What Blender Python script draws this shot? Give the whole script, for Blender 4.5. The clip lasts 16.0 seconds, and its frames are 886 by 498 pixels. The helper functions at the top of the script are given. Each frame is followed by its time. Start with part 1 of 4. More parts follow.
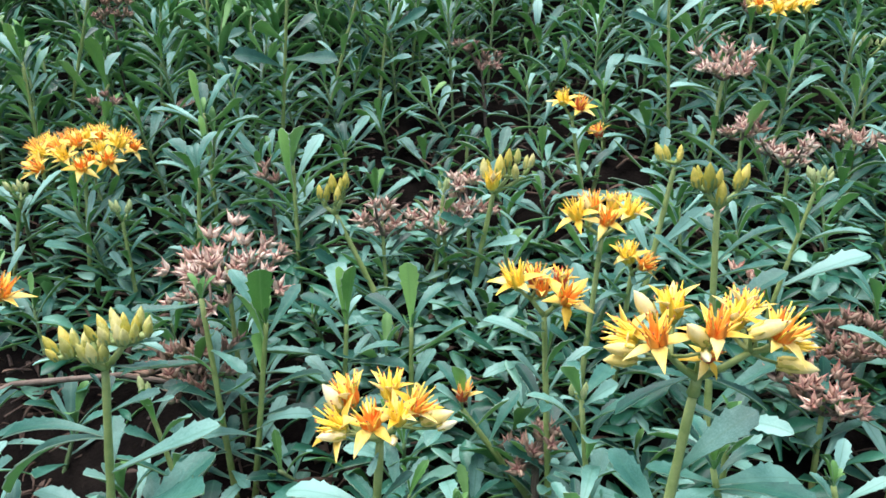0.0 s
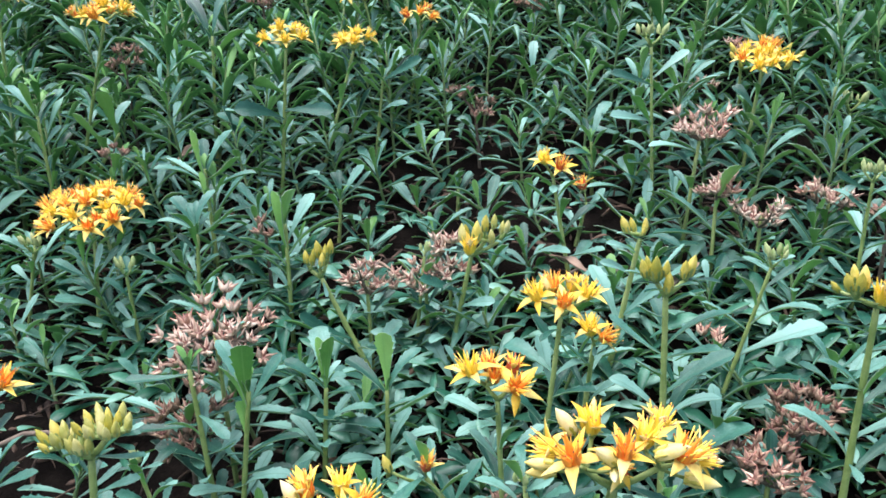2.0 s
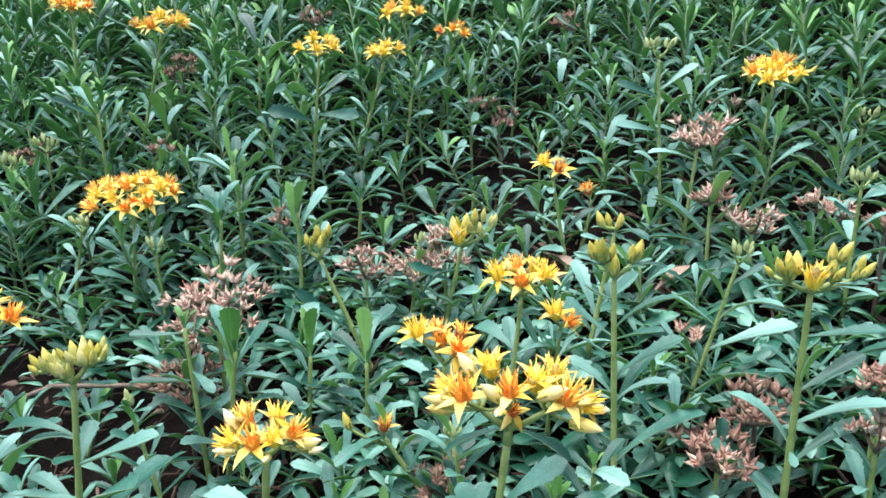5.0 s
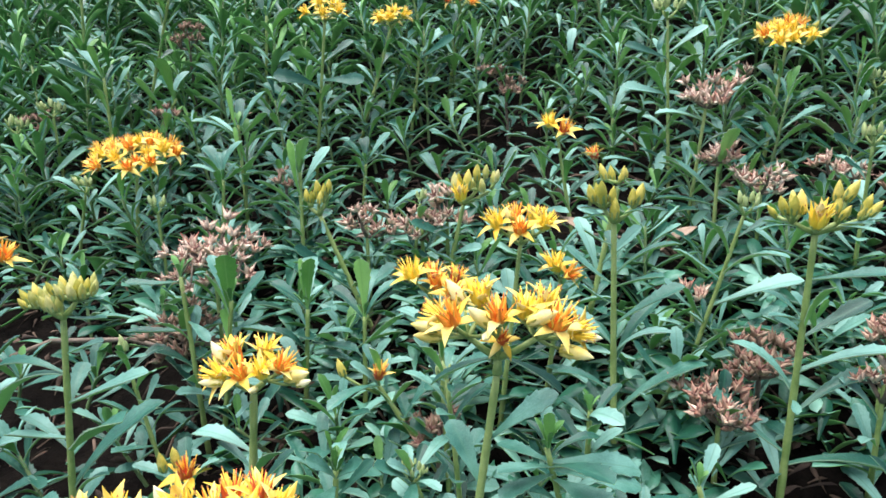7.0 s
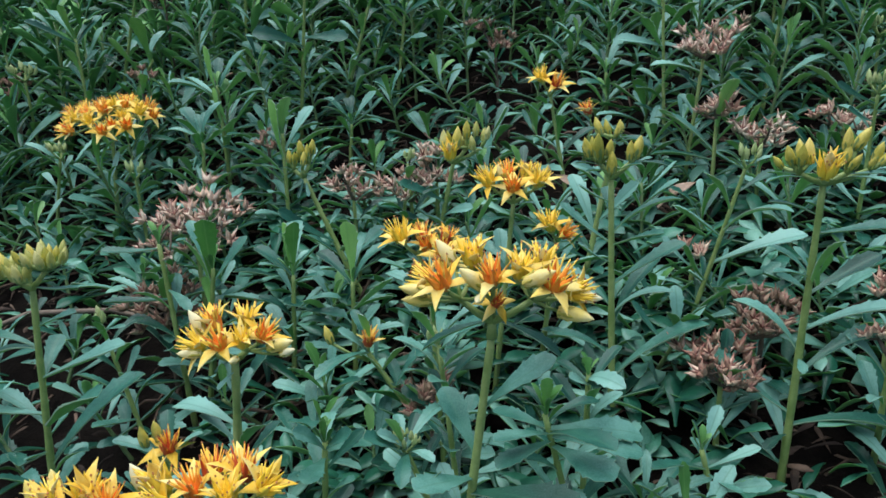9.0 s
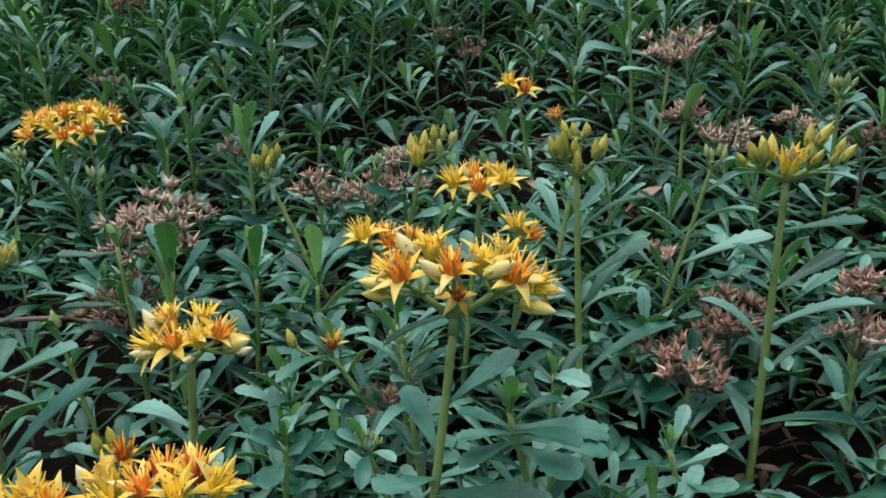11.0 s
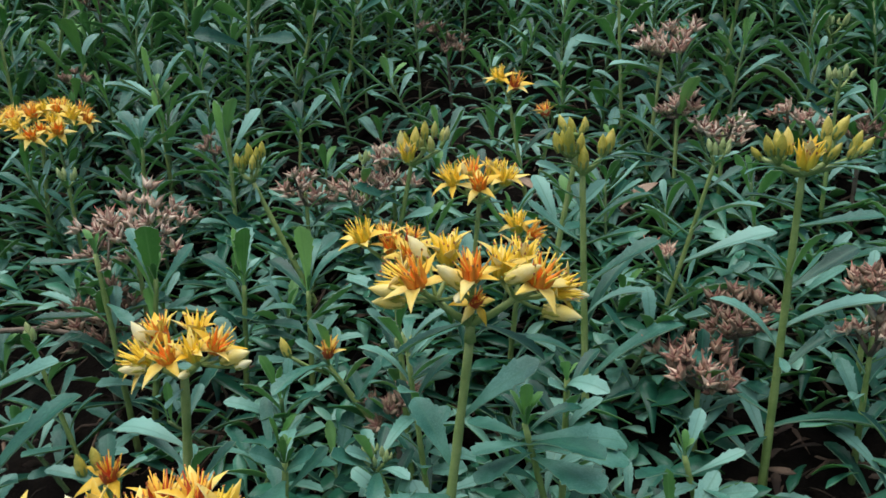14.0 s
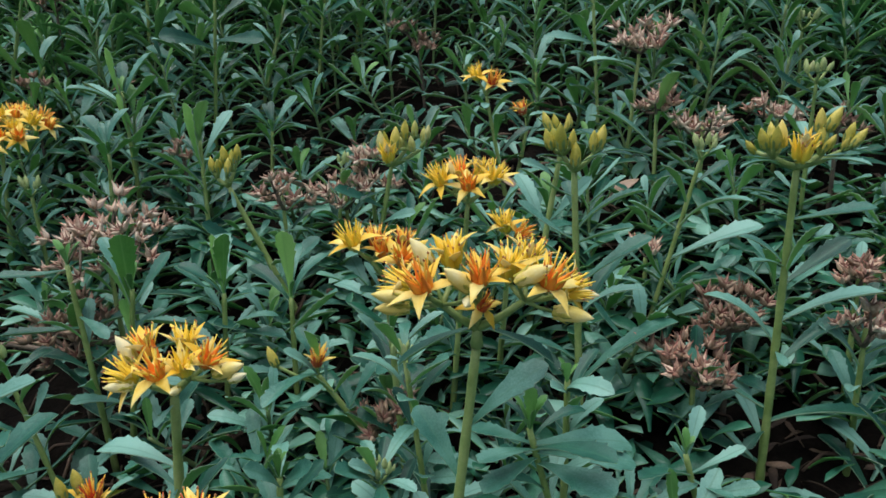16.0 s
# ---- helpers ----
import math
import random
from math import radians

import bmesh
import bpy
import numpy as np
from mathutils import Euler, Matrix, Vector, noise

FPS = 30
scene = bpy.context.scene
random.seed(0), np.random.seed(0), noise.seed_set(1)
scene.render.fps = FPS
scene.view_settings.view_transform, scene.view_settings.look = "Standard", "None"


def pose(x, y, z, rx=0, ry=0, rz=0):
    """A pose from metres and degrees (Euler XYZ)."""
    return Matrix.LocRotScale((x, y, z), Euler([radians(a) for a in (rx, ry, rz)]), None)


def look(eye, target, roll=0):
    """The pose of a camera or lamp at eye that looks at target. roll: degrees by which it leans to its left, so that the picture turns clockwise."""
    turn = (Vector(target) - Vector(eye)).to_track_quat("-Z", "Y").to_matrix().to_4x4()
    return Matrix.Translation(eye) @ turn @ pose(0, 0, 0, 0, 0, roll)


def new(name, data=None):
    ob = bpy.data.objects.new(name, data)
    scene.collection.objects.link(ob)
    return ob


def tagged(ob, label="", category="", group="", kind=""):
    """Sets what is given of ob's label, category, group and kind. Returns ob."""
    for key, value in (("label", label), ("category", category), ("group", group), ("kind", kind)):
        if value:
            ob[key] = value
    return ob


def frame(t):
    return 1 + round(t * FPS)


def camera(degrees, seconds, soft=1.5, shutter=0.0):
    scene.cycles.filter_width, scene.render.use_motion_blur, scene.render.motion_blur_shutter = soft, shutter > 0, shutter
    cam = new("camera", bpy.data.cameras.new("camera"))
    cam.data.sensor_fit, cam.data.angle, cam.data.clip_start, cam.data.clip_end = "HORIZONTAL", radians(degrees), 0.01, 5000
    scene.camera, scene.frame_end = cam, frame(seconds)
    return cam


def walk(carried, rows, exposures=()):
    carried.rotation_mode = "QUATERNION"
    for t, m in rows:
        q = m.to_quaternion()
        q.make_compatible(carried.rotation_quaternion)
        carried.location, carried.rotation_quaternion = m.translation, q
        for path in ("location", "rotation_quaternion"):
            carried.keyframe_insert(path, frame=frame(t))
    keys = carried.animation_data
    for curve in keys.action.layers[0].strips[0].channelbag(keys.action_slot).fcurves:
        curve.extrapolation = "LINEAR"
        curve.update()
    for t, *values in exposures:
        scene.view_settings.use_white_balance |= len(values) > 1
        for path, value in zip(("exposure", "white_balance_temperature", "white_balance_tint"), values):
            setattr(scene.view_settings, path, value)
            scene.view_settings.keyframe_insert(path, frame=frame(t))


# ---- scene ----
cam = camera(60.0, 16.0, soft=1.6)
PATH = [
    (0, (0.0191, -0.0583, 0.2571), (-0.0574, 1.7468, -0.3307), -1.90),
    (0.5, (0.0206, -0.0599, 0.2706), (-0.047, 1.7459, -0.3162), -2.10),
    (1, (0.0279, -0.061, 0.284), (-0.0585, 1.7409, -0.3124), -2.15),
    (1.5, (0.0379, -0.0631, 0.2945), (-0.0764, 1.7336, -0.3128), -2.19),
    (2, (0.0489, -0.0666, 0.3049), (-0.0967, 1.7246, -0.312), -2.19),
    (2.5, (0.0612, -0.0725, 0.3137), (-0.1137, 1.7231, -0.2825), -2.06),
    (3, (0.0753, -0.0783, 0.3136), (-0.1349, 1.7198, -0.2633), -2.07),
    (3.5, (0.0882, -0.0851, 0.309), (-0.1656, 1.7099, -0.2598), -2.43),
    (4, (0.098, -0.0896, 0.3017), (-0.1839, 1.7071, -0.2484), -1.94),
    (4.2, (0.1004, -0.0905, 0.2971), (-0.1996, 1.7045, -0.2488), -1.91),
    (6.3, (0.1232, -0.0999, 0.2695), (-0.2805, 1.6866, -0.2358), -1.14),
    (6.5, (0.123, -0.0994, 0.2648), (-0.2804, 1.6863, -0.2435), -1.21),
    (7, (0.1203, -0.0941, 0.2589), (-0.2819, 1.6857, -0.2706), -1.51),
    (7.5, (0.119, -0.0879, 0.2589), (-0.2756, 1.6766, -0.3251), -1.86),
    (8, (0.1196, -0.0848, 0.2549), (-0.2715, 1.672, -0.3539), -2.41),
    (8.5, (0.1158, -0.0861, 0.2532), (-0.2735, 1.6702, -0.3582), -2.61),
    (9, (0.1176, -0.0791, 0.2521), (-0.2611, 1.6789, -0.3609), -2.41),
    (11.3, (0.1218, -0.075, 0.2424), (-0.1899, 1.7108, -0.3267), -2.13),
    (11.5, (0.1208, -0.0733, 0.2429), (-0.1834, 1.7138, -0.326), -2.23),
    (12, (0.1199, -0.0718, 0.2419), (-0.1563, 1.7182, -0.3325), -2.41),
    (12.5, (0.1142, -0.068, 0.2415), (-0.1435, 1.7251, -0.3315), -2.25),
    (13, (0.1113, -0.064, 0.2388), (-0.1402, 1.7274, -0.3422), -2.27),
    (13.5, (0.1081, -0.0631, 0.2389), (-0.1402, 1.7291, -0.3409), -2.23),
    (14, (0.1053, -0.0634, 0.2402), (-0.1384, 1.7295, -0.3396), -2.13),
    (14.5, (0.1058, -0.0628, 0.2408), (-0.1291, 1.7319, -0.337), -2.38),
    (15, (0.1034, -0.0603, 0.2388), (-0.1026, 1.7368, -0.3428), -2.57),
    (15.5, (0.0998, -0.059, 0.239), (-0.0775, 1.7403, -0.345), -2.64),
    (16, (0.092, -0.0564, 0.2386), (-0.0562, 1.7461, -0.3436), -2.61),
]
walk(cam, [(t, look(eye, target, roll)) for t, eye, target, roll in PATH], [(0.0, 1.21, 6750, 25), (2.0, 1.28, 6680, 24), (4.2, 1.38, 6700, 22), (6.5, 1.32, 6900, 20), (8.0, 1.17, 6800, 18), (8.5, 0.96, 6580, 15), (9.0, 0.46, 6450, 14), (9.2, 0.40, 6600, 14), (11.3, 0.28, 6950, 15), (16.0, 0.24, 6900, 15)])

# ---- world, sky light, exposure ----
world = bpy.data.worlds.new("world")
scene.world = world
world.use_nodes = True
wn = world.node_tree.nodes
sky = wn.new("ShaderNodeTexSky")
sky.sky_type = "NISHITA"
sky.sun_disc = False
sky.sun_elevation, sky.sun_rotation = radians(55), radians(-30)
world.node_tree.links.new(sky.outputs["Color"], wn["Background"].inputs["Color"])
wn["Background"].inputs["Strength"].default_value = 0.115
sun = new("sun", bpy.data.lights.new("sun", "SUN"))
sun.data.energy, sun.data.angle, sun.data.color = 3.6, radians(75), (0.95, 0.985, 1.0)
sun.matrix_world = look((-0.4, 0.0, 2.6), (0, 0, 0))

# ---- materials ----


def material(name, ramp, rough=0.5, scale=6.0, bump=0.15, spec=0.5, vary=0.25, through_light=0.0, fine=60.0, mottle=1.0, tip=None, dust=0.0, vein=None):
    """A two-scale noise material: colours in ramp are spread over coarse noise, shifted piece by piece."""
    m = bpy.data.materials.new(name)
    m.use_nodes = True
    nodes, links = m.node_tree.nodes, m.node_tree.links
    bsdf = nodes["Principled BSDF"]
    coords = nodes.new("ShaderNodeTexCoord")
    info = nodes.new("ShaderNodeObjectInfo")
    geo = nodes.new("ShaderNodeNewGeometry")
    shift = nodes.new("ShaderNodeVectorMath")
    shift.operation = "ADD"
    links.new(coords.outputs["Object"], shift.inputs[0])
    both = nodes.new("ShaderNodeMath")
    both.operation = "ADD"
    links.new(info.outputs["Random"], both.inputs[0])
    links.new(geo.outputs["Random Per Island"], both.inputs[1])
    wrap = nodes.new("ShaderNodeMath")
    wrap.operation = "FRACT"
    links.new(both.outputs[0], wrap.inputs[0])
    spread = nodes.new("ShaderNodeVectorMath")
    spread.operation = "SCALE"
    spread.inputs["Scale"].default_value = 37.0
    links.new(wrap.outputs[0], spread.inputs[0])
    links.new(spread.outputs[0], shift.inputs[1])
    coarse = nodes.new("ShaderNodeTexNoise")
    coarse.inputs["Scale"].default_value = scale
    coarse.inputs["Detail"].default_value = 4
    links.new(shift.outputs[0], coarse.inputs["Vector"])
    grain = nodes.new("ShaderNodeTexNoise")
    grain.inputs["Scale"].default_value = fine
    grain.inputs["Detail"].default_value = 3
    links.new(shift.outputs[0], grain.inputs["Vector"])
    mixed = nodes.new("ShaderNodeMath")
    mixed.operation = "MULTIPLY_ADD"
    links.new(wrap.outputs[0], mixed.inputs[0])
    mixed.inputs[1].default_value = vary * 2
    sub = nodes.new("ShaderNodeMath")
    sub.operation = "SUBTRACT"
    calm = nodes.new("ShaderNodeMath")
    calm.operation = "MULTIPLY_ADD"
    calm.inputs[1].default_value, calm.inputs[2].default_value = mottle, 0.5 - 0.5 * mottle
    links.new(coarse.outputs["Fac"], calm.inputs[0])
    links.new(calm.outputs[0], sub.inputs[0])
    sub.inputs[1].default_value = vary
    links.new(sub.outputs[0], mixed.inputs[2])
    speck = nodes.new("ShaderNodeMath")
    speck.operation = "MULTIPLY_ADD"
    links.new(grain.outputs["Fac"], speck.inputs[0])
    speck.inputs[1].default_value = 0.3
    less = nodes.new("ShaderNodeMath")
    less.operation = "SUBTRACT"
    links.new(mixed.outputs[0], less.inputs[0])
    less.inputs[1].default_value = 0.15
    links.new(less.outputs[0], speck.inputs[2])
    colours = nodes.new("ShaderNodeValToRGB")
    colours.color_ramp.interpolation = "B_SPLINE" if len(ramp) > 2 else "LINEAR"
    while len(colours.color_ramp.elements) < len(ramp):
        colours.color_ramp.elements.new(0.5)
    for k, (stop, c) in enumerate(zip(colours.color_ramp.elements, ramp)):
        stop.position = 0.2 + 0.6 * k / (len(ramp) - 1)
        stop.color = (*c, 1)
    links.new(speck.outputs[0], colours.inputs["Fac"])
    paint = colours.outputs["Color"]
    if tip:
        reach = nodes.new("ShaderNodeVectorMath")
        reach.operation = "LENGTH"
        links.new(coords.outputs["Object"], reach.inputs[0])
        span = nodes.new("ShaderNodeMapRange")
        span.inputs["From Min"].default_value, span.inputs["From Max"].default_value = 0.62, 1.2
        links.new(reach.outputs["Value"], span.inputs["Value"])
        blend = nodes.new("ShaderNodeMix")
        blend.data_type = "RGBA"
        blend.inputs["B"].default_value = (*tip, 1)
        links.new(span.outputs["Result"], blend.inputs["Factor"])
        links.new(paint, blend.inputs["A"])
        paint = blend.outputs["Result"]
    if dust:
        motes = nodes.new("ShaderNodeTexNoise")
        motes.inputs["Scale"].default_value, motes.inputs["Detail"].default_value = 95.0, 1.0
        links.new(shift.outputs[0], motes.inputs["Vector"])
        pick = nodes.new("ShaderNodeMapRange")
        pick.inputs["From Min"].default_value, pick.inputs["From Max"].default_value = 0.66, 0.72
        pick.inputs["To Max"].default_value = dust
        links.new(motes.outputs["Fac"], pick.inputs["Value"])
        pale = nodes.new("ShaderNodeMix")
        pale.data_type = "RGBA"
        pale.inputs["B"].default_value = (0.26, 0.48, 0.44, 1)
        links.new(pick.outputs["Result"], pale.inputs["Factor"])
        links.new(paint, pale.inputs["A"])
        paint = pale.outputs["Result"]
    if vein:
        axes = nodes.new("ShaderNodeSeparateXYZ")
        links.new(coords.outputs["Object"], axes.inputs[0])
        away = nodes.new("ShaderNodeMath")
        away.operation = "ABSOLUTE"
        links.new(axes.outputs["Y"], away.inputs[0])
        rib = nodes.new("ShaderNodeMapRange")
        rib.inputs["From Min"].default_value, rib.inputs["From Max"].default_value = 0.004, 0.016
        rib.inputs["To Min"].default_value, rib.inputs["To Max"].default_value = 0.45, 0.0
        links.new(away.outputs[0], rib.inputs["Value"])
        root = nodes.new("ShaderNodeMapRange")
        root.inputs["From Min"].default_value, root.inputs["From Max"].default_value = 0.0, 0.55
        root.inputs["To Min"].default_value, root.inputs["To Max"].default_value = 0.55, 0.0
        links.new(axes.outputs["X"], root.inputs["Value"])
        more = nodes.new("ShaderNodeMath")
        more.operation = "MAXIMUM"
        links.new(rib.outputs["Result"], more.inputs[0])
        links.new(root.outputs["Result"], more.inputs[1])
        veined = nodes.new("ShaderNodeMix")
        veined.data_type = "RGBA"
        veined.inputs["B"].default_value = (*vein, 1)
        links.new(more.outputs[0], veined.inputs["Factor"])
        links.new(paint, veined.inputs["A"])
        paint = veined.outputs["Result"]
    links.new(paint, bsdf.inputs["Base Color"])
    rough_mix = nodes.new("ShaderNodeMath")
    rough_mix.operation = "MULTIPLY_ADD"
    links.new(grain.outputs["Fac"], rough_mix.inputs[0])
    rough_mix.inputs[1].default_value = 0.25
    rough_mix.inputs[2].default_value = rough - 0.12
    links.new(rough_mix.outputs[0], bsdf.inputs["Roughness"])
    bsdf.inputs["Specular IOR Level"].default_value = spec
    if bump:
        relief = nodes.new("ShaderNodeBump")
        relief.inputs["Strength"].default_value = bump
        relief.inputs["Distance"].default_value = 0.002
        links.new(grain.outputs["Fac"], relief.inputs["Height"])
        links.new(relief.outputs["Normal"], bsdf.inputs["Normal"])
    if through_light:
        glow = nodes.new("ShaderNodeBsdfTranslucent")
        lighter = nodes.new("ShaderNodeGamma")
        lighter.inputs["Gamma"].default_value = 0.6
        links.new(colours.outputs["Color"], lighter.inputs["Color"])
        links.new(lighter.outputs["Color"], glow.inputs["Color"])
        join = nodes.new("ShaderNodeMixShader")
        join.inputs[0].default_value = through_light
        links.new(bsdf.outputs[0], join.inputs[1])
        links.new(glow.outputs[0], join.inputs[2])
        links.new(join.outputs[0], nodes["Material Output"].inputs["Surface"])
    return m


TOP_RAMP = [(0.004, 0.054, 0.034), (0.016, 0.150, 0.100), (0.195, 0.425, 0.345)]
BED_RAMP = [(0.005, 0.064, 0.036), (0.026, 0.195, 0.108), (0.190, 0.410, 0.315)]
UNDER_RAMP = [(0.085, 0.290, 0.050), (0.195, 0.480, 0.100), (0.33, 0.62, 0.18)]
leaf_top = material("leaf_top", TOP_RAMP, 0.42, 2.4, 0.16, 0.4, 0.40, 0.16, 45, 0.6, None, 0.22, (0.050, 0.180, 0.105))
leaf_under = material("leaf_under", UNDER_RAMP, 0.46, 2.4, 0.06, 0.38, 0.26, 0.04, 45, 0.6, None, 0.0, (0.20, 0.45, 0.13))
bed_top = material("bed_leaf_top", BED_RAMP, 0.40, 80, 0.06, 0.5, 0.40, 0.14, 1300, 0.6)
bed_under = material("bed_leaf_under", [(0.045, 0.180, 0.036), (0.105, 0.310, 0.078), (0.20, 0.44, 0.14)], 0.48, 80, 0.06, 0.35, 0.28, 0.10, 1300, 0.6)
leaf_young = material("leaf_young", [(0.045, 0.17, 0.034), (0.100, 0.29, 0.066), (0.19, 0.41, 0.13)], 0.45, 2.4, 0.06, 0.4, 0.26, 0.2, 45, 0.6, None, 0.0, (0.15, 0.36, 0.10))
# pale leaf margin, its colour lightened further for the light thick rims catch
leaf_edge = material("leaf_edge", [(0.22, 0.36, 0.22), (0.36, 0.50, 0.35)], 0.45, 3.0, 0, 0.6, 0.16)
stem_green = material("stem_green", [(0.13, 0.215, 0.052), (0.235, 0.335, 0.098), (0.35, 0.42, 0.155)], 0.5, 120, 0.2, 0.4, 0.1, 0, 900)
stem_dull = material("stem_dull", [(0.06, 0.13, 0.045), (0.12, 0.21, 0.075), (0.20, 0.27, 0.11)], 0.55, 120, 0.2, 0.4, 0.2, 0, 900)
stem_brown = material("stem_brown", [(0.06, 0.046, 0.034), (0.135, 0.105, 0.075), (0.23, 0.18, 0.135)], 0.75, 150, 0.4, 0.3, 0.1, 0, 1200)
petal_yellow = material("petal_yellow", [(0.85, 0.50, 0.03), (0.93, 0.66, 0.10), (0.95, 0.80, 0.30)], 0.5, 1.5, 0.15, 0.3, 0.2, 0.25, 14)
petal_pale = material("petal_pale", [(0.88, 0.70, 0.16), (0.94, 0.83, 0.38), (0.95, 0.91, 0.62)], 0.5, 1.5, 0.15, 0.3, 0.3, 0.25, 14)
stamen_yellow = material("stamen_yellow", [(0.86, 0.56, 0.04), (0.92, 0.72, 0.15)], 0.5, 300, 0, 0.3, 0.1)
stamen_orange = material("stamen_orange", [(0.80, 0.36, 0.03), (0.90, 0.60, 0.10)], 0.5, 300, 0, 0.3, 0.3)
anther_brown = material("anther_orange", [(0.30, 0.10, 0.04), (0.62, 0.30, 0.12)], 0.6, 300, 0, 0.3, 0.3)
carpel_orange = material("carpel_orange", [(0.76, 0.15, 0.015), (0.86, 0.26, 0.03), (0.91, 0.42, 0.06)], 0.45, 200, 0.1, 0.4, 0.2)
carpel_red = material("carpel_red", [(0.45, 0.06, 0.02), (0.66, 0.13, 0.04)], 0.5, 200, 0.1, 0.4, 0.15)
carpel_yellow = material("carpel_yellow", [(0.78, 0.50, 0.03), (0.88, 0.66, 0.07)], 0.45, 200, 0.1, 0.4, 0.15)
bud_yellow = material("bud_yellow", [(0.26, 0.27, 0.035), (0.50, 0.44, 0.060), (0.76, 0.63, 0.16)], 0.45, 2.5, 0.15, 0.4, 0.2, 0.1, 20)
bud_pale = material("bud_pale", [(0.29, 0.32, 0.065), (0.50, 0.49, 0.13), (0.75, 0.70, 0.30)], 0.45, 2.5, 0.15, 0.4, 0.25, 0.1, 20)
sepal_green = material("sepal_green", [(0.10, 0.19, 0.05), (0.19, 0.29, 0.09), (0.30, 0.38, 0.14)], 0.5, 2.5, 0.15, 0.4, 0.2, 0.1, 20)
bud_green = material("bud_green", [(0.22, 0.33, 0.12), (0.36, 0.46, 0.18), (0.52, 0.55, 0.26)], 0.5, 2.5, 0.15, 0.4, 0.2, 0.1, 20)
pod_seam = material("pod_seam", [(0.14, 0.06, 0.045), (0.28, 0.14, 0.11), (0.44, 0.26, 0.20)], 0.8, 3.0, 0.3, 0.3, 0.3, 0, 22)
pod_pink = material("pod_pink", [(0.34, 0.22, 0.15), (0.62, 0.47, 0.34), (0.84, 0.72, 0.56)], 0.7, 2.6, 0.4, 0.3, 0.30, 0, 22, 1.2, (0.46, 0.21, 0.165))
pod_brown = material("pod_brown", [(0.12, 0.07, 0.045), (0.28, 0.19, 0.125), (0.48, 0.36, 0.25)], 0.8, 2.0, 0.3, 0.3, 0.2, 0, 22, 1.0, (0.10, 0.05, 0.035))
pod_red = material("pod_red", [(0.28, 0.15, 0.10), (0.55, 0.36, 0.25), (0.80, 0.63, 0.46)], 0.7, 2.0, 0.3, 0.3, 0.25, 0, 22, 1.0, (0.55, 0.12, 0.09))
# dark soil pushed near black, so its colour holds the shade between stems
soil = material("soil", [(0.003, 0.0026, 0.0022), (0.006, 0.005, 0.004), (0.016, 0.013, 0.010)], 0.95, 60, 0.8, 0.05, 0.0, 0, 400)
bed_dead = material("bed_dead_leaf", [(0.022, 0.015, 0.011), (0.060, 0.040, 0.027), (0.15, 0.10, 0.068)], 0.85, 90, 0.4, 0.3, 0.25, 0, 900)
dead_tan = material("dead_leaf_tan", [(0.12, 0.07, 0.04), (0.27, 0.18, 0.12), (0.40, 0.31, 0.23)], 0.8, 2.5, 0.4, 0.3, 0.25, 0, 25)

# ---- mesh tools ----


def smooth(a, b, x):
    t = min(max((x - a) / (b - a), 0), 1)
    return t * t * (3 - 2 * t)


class Shape:
    """Vertices, faces and a material number for each face."""

    def __init__(self):
        self.v, self.f, self.m = [], [], []

    def add(self, verts, faces, mats, matrix=None):
        base = len(self.v)
        self.v += [tuple(matrix @ Vector(p)) for p in verts] if matrix is not None else [tuple(p) for p in verts]
        self.f += [tuple(i + base for i in q) for q in faces]
        self.m += mats if isinstance(mats, list) else [mats] * len(faces)
        return self

    def mesh(self, name, materials):
        me = bpy.data.meshes.new(name)
        me.from_pydata(self.v, [], self.f)
        for m in materials:
            me.materials.append(m)
        me.polygons.foreach_set("material_index", self.m)
        me.polygons.foreach_set("use_smooth", [True] * len(self.f))
        me.update()
        return me


def part(name, mesh, parent, matrix=None, label=""):
    ob = new(name, mesh)
    ob.parent = parent
    if matrix is not None:
        ob.matrix_basis = matrix
    return tagged(ob, label)


def tube(shape, points, radii, sides=7, mat=0):
    points = [Vector(p) for p in points]
    verts, faces = [], []
    for k, p in enumerate(points):
        way = (points[min(k + 1, len(points) - 1)] - points[max(k - 1, 0)]).normalized()
        a = way.cross(Vector((0.31, 0.95, 0.1))).normalized()
        b = way.cross(a)
        for j in range(sides):
            t = 2 * math.pi * j / sides
            verts.append(p + (a * math.cos(t) + b * math.sin(t)) * radii[k])
    for k in range(len(points) - 1):
        for j in range(sides):
            n = (j + 1) % sides
            faces.append((k * sides + j, k * sides + n, (k + 1) * sides + n, (k + 1) * sides + j))
    faces.append(tuple(range(sides))[::-1])
    faces.append(tuple(range((len(points) - 1) * sides, len(points) * sides)))
    return shape.add(verts, faces, mat)


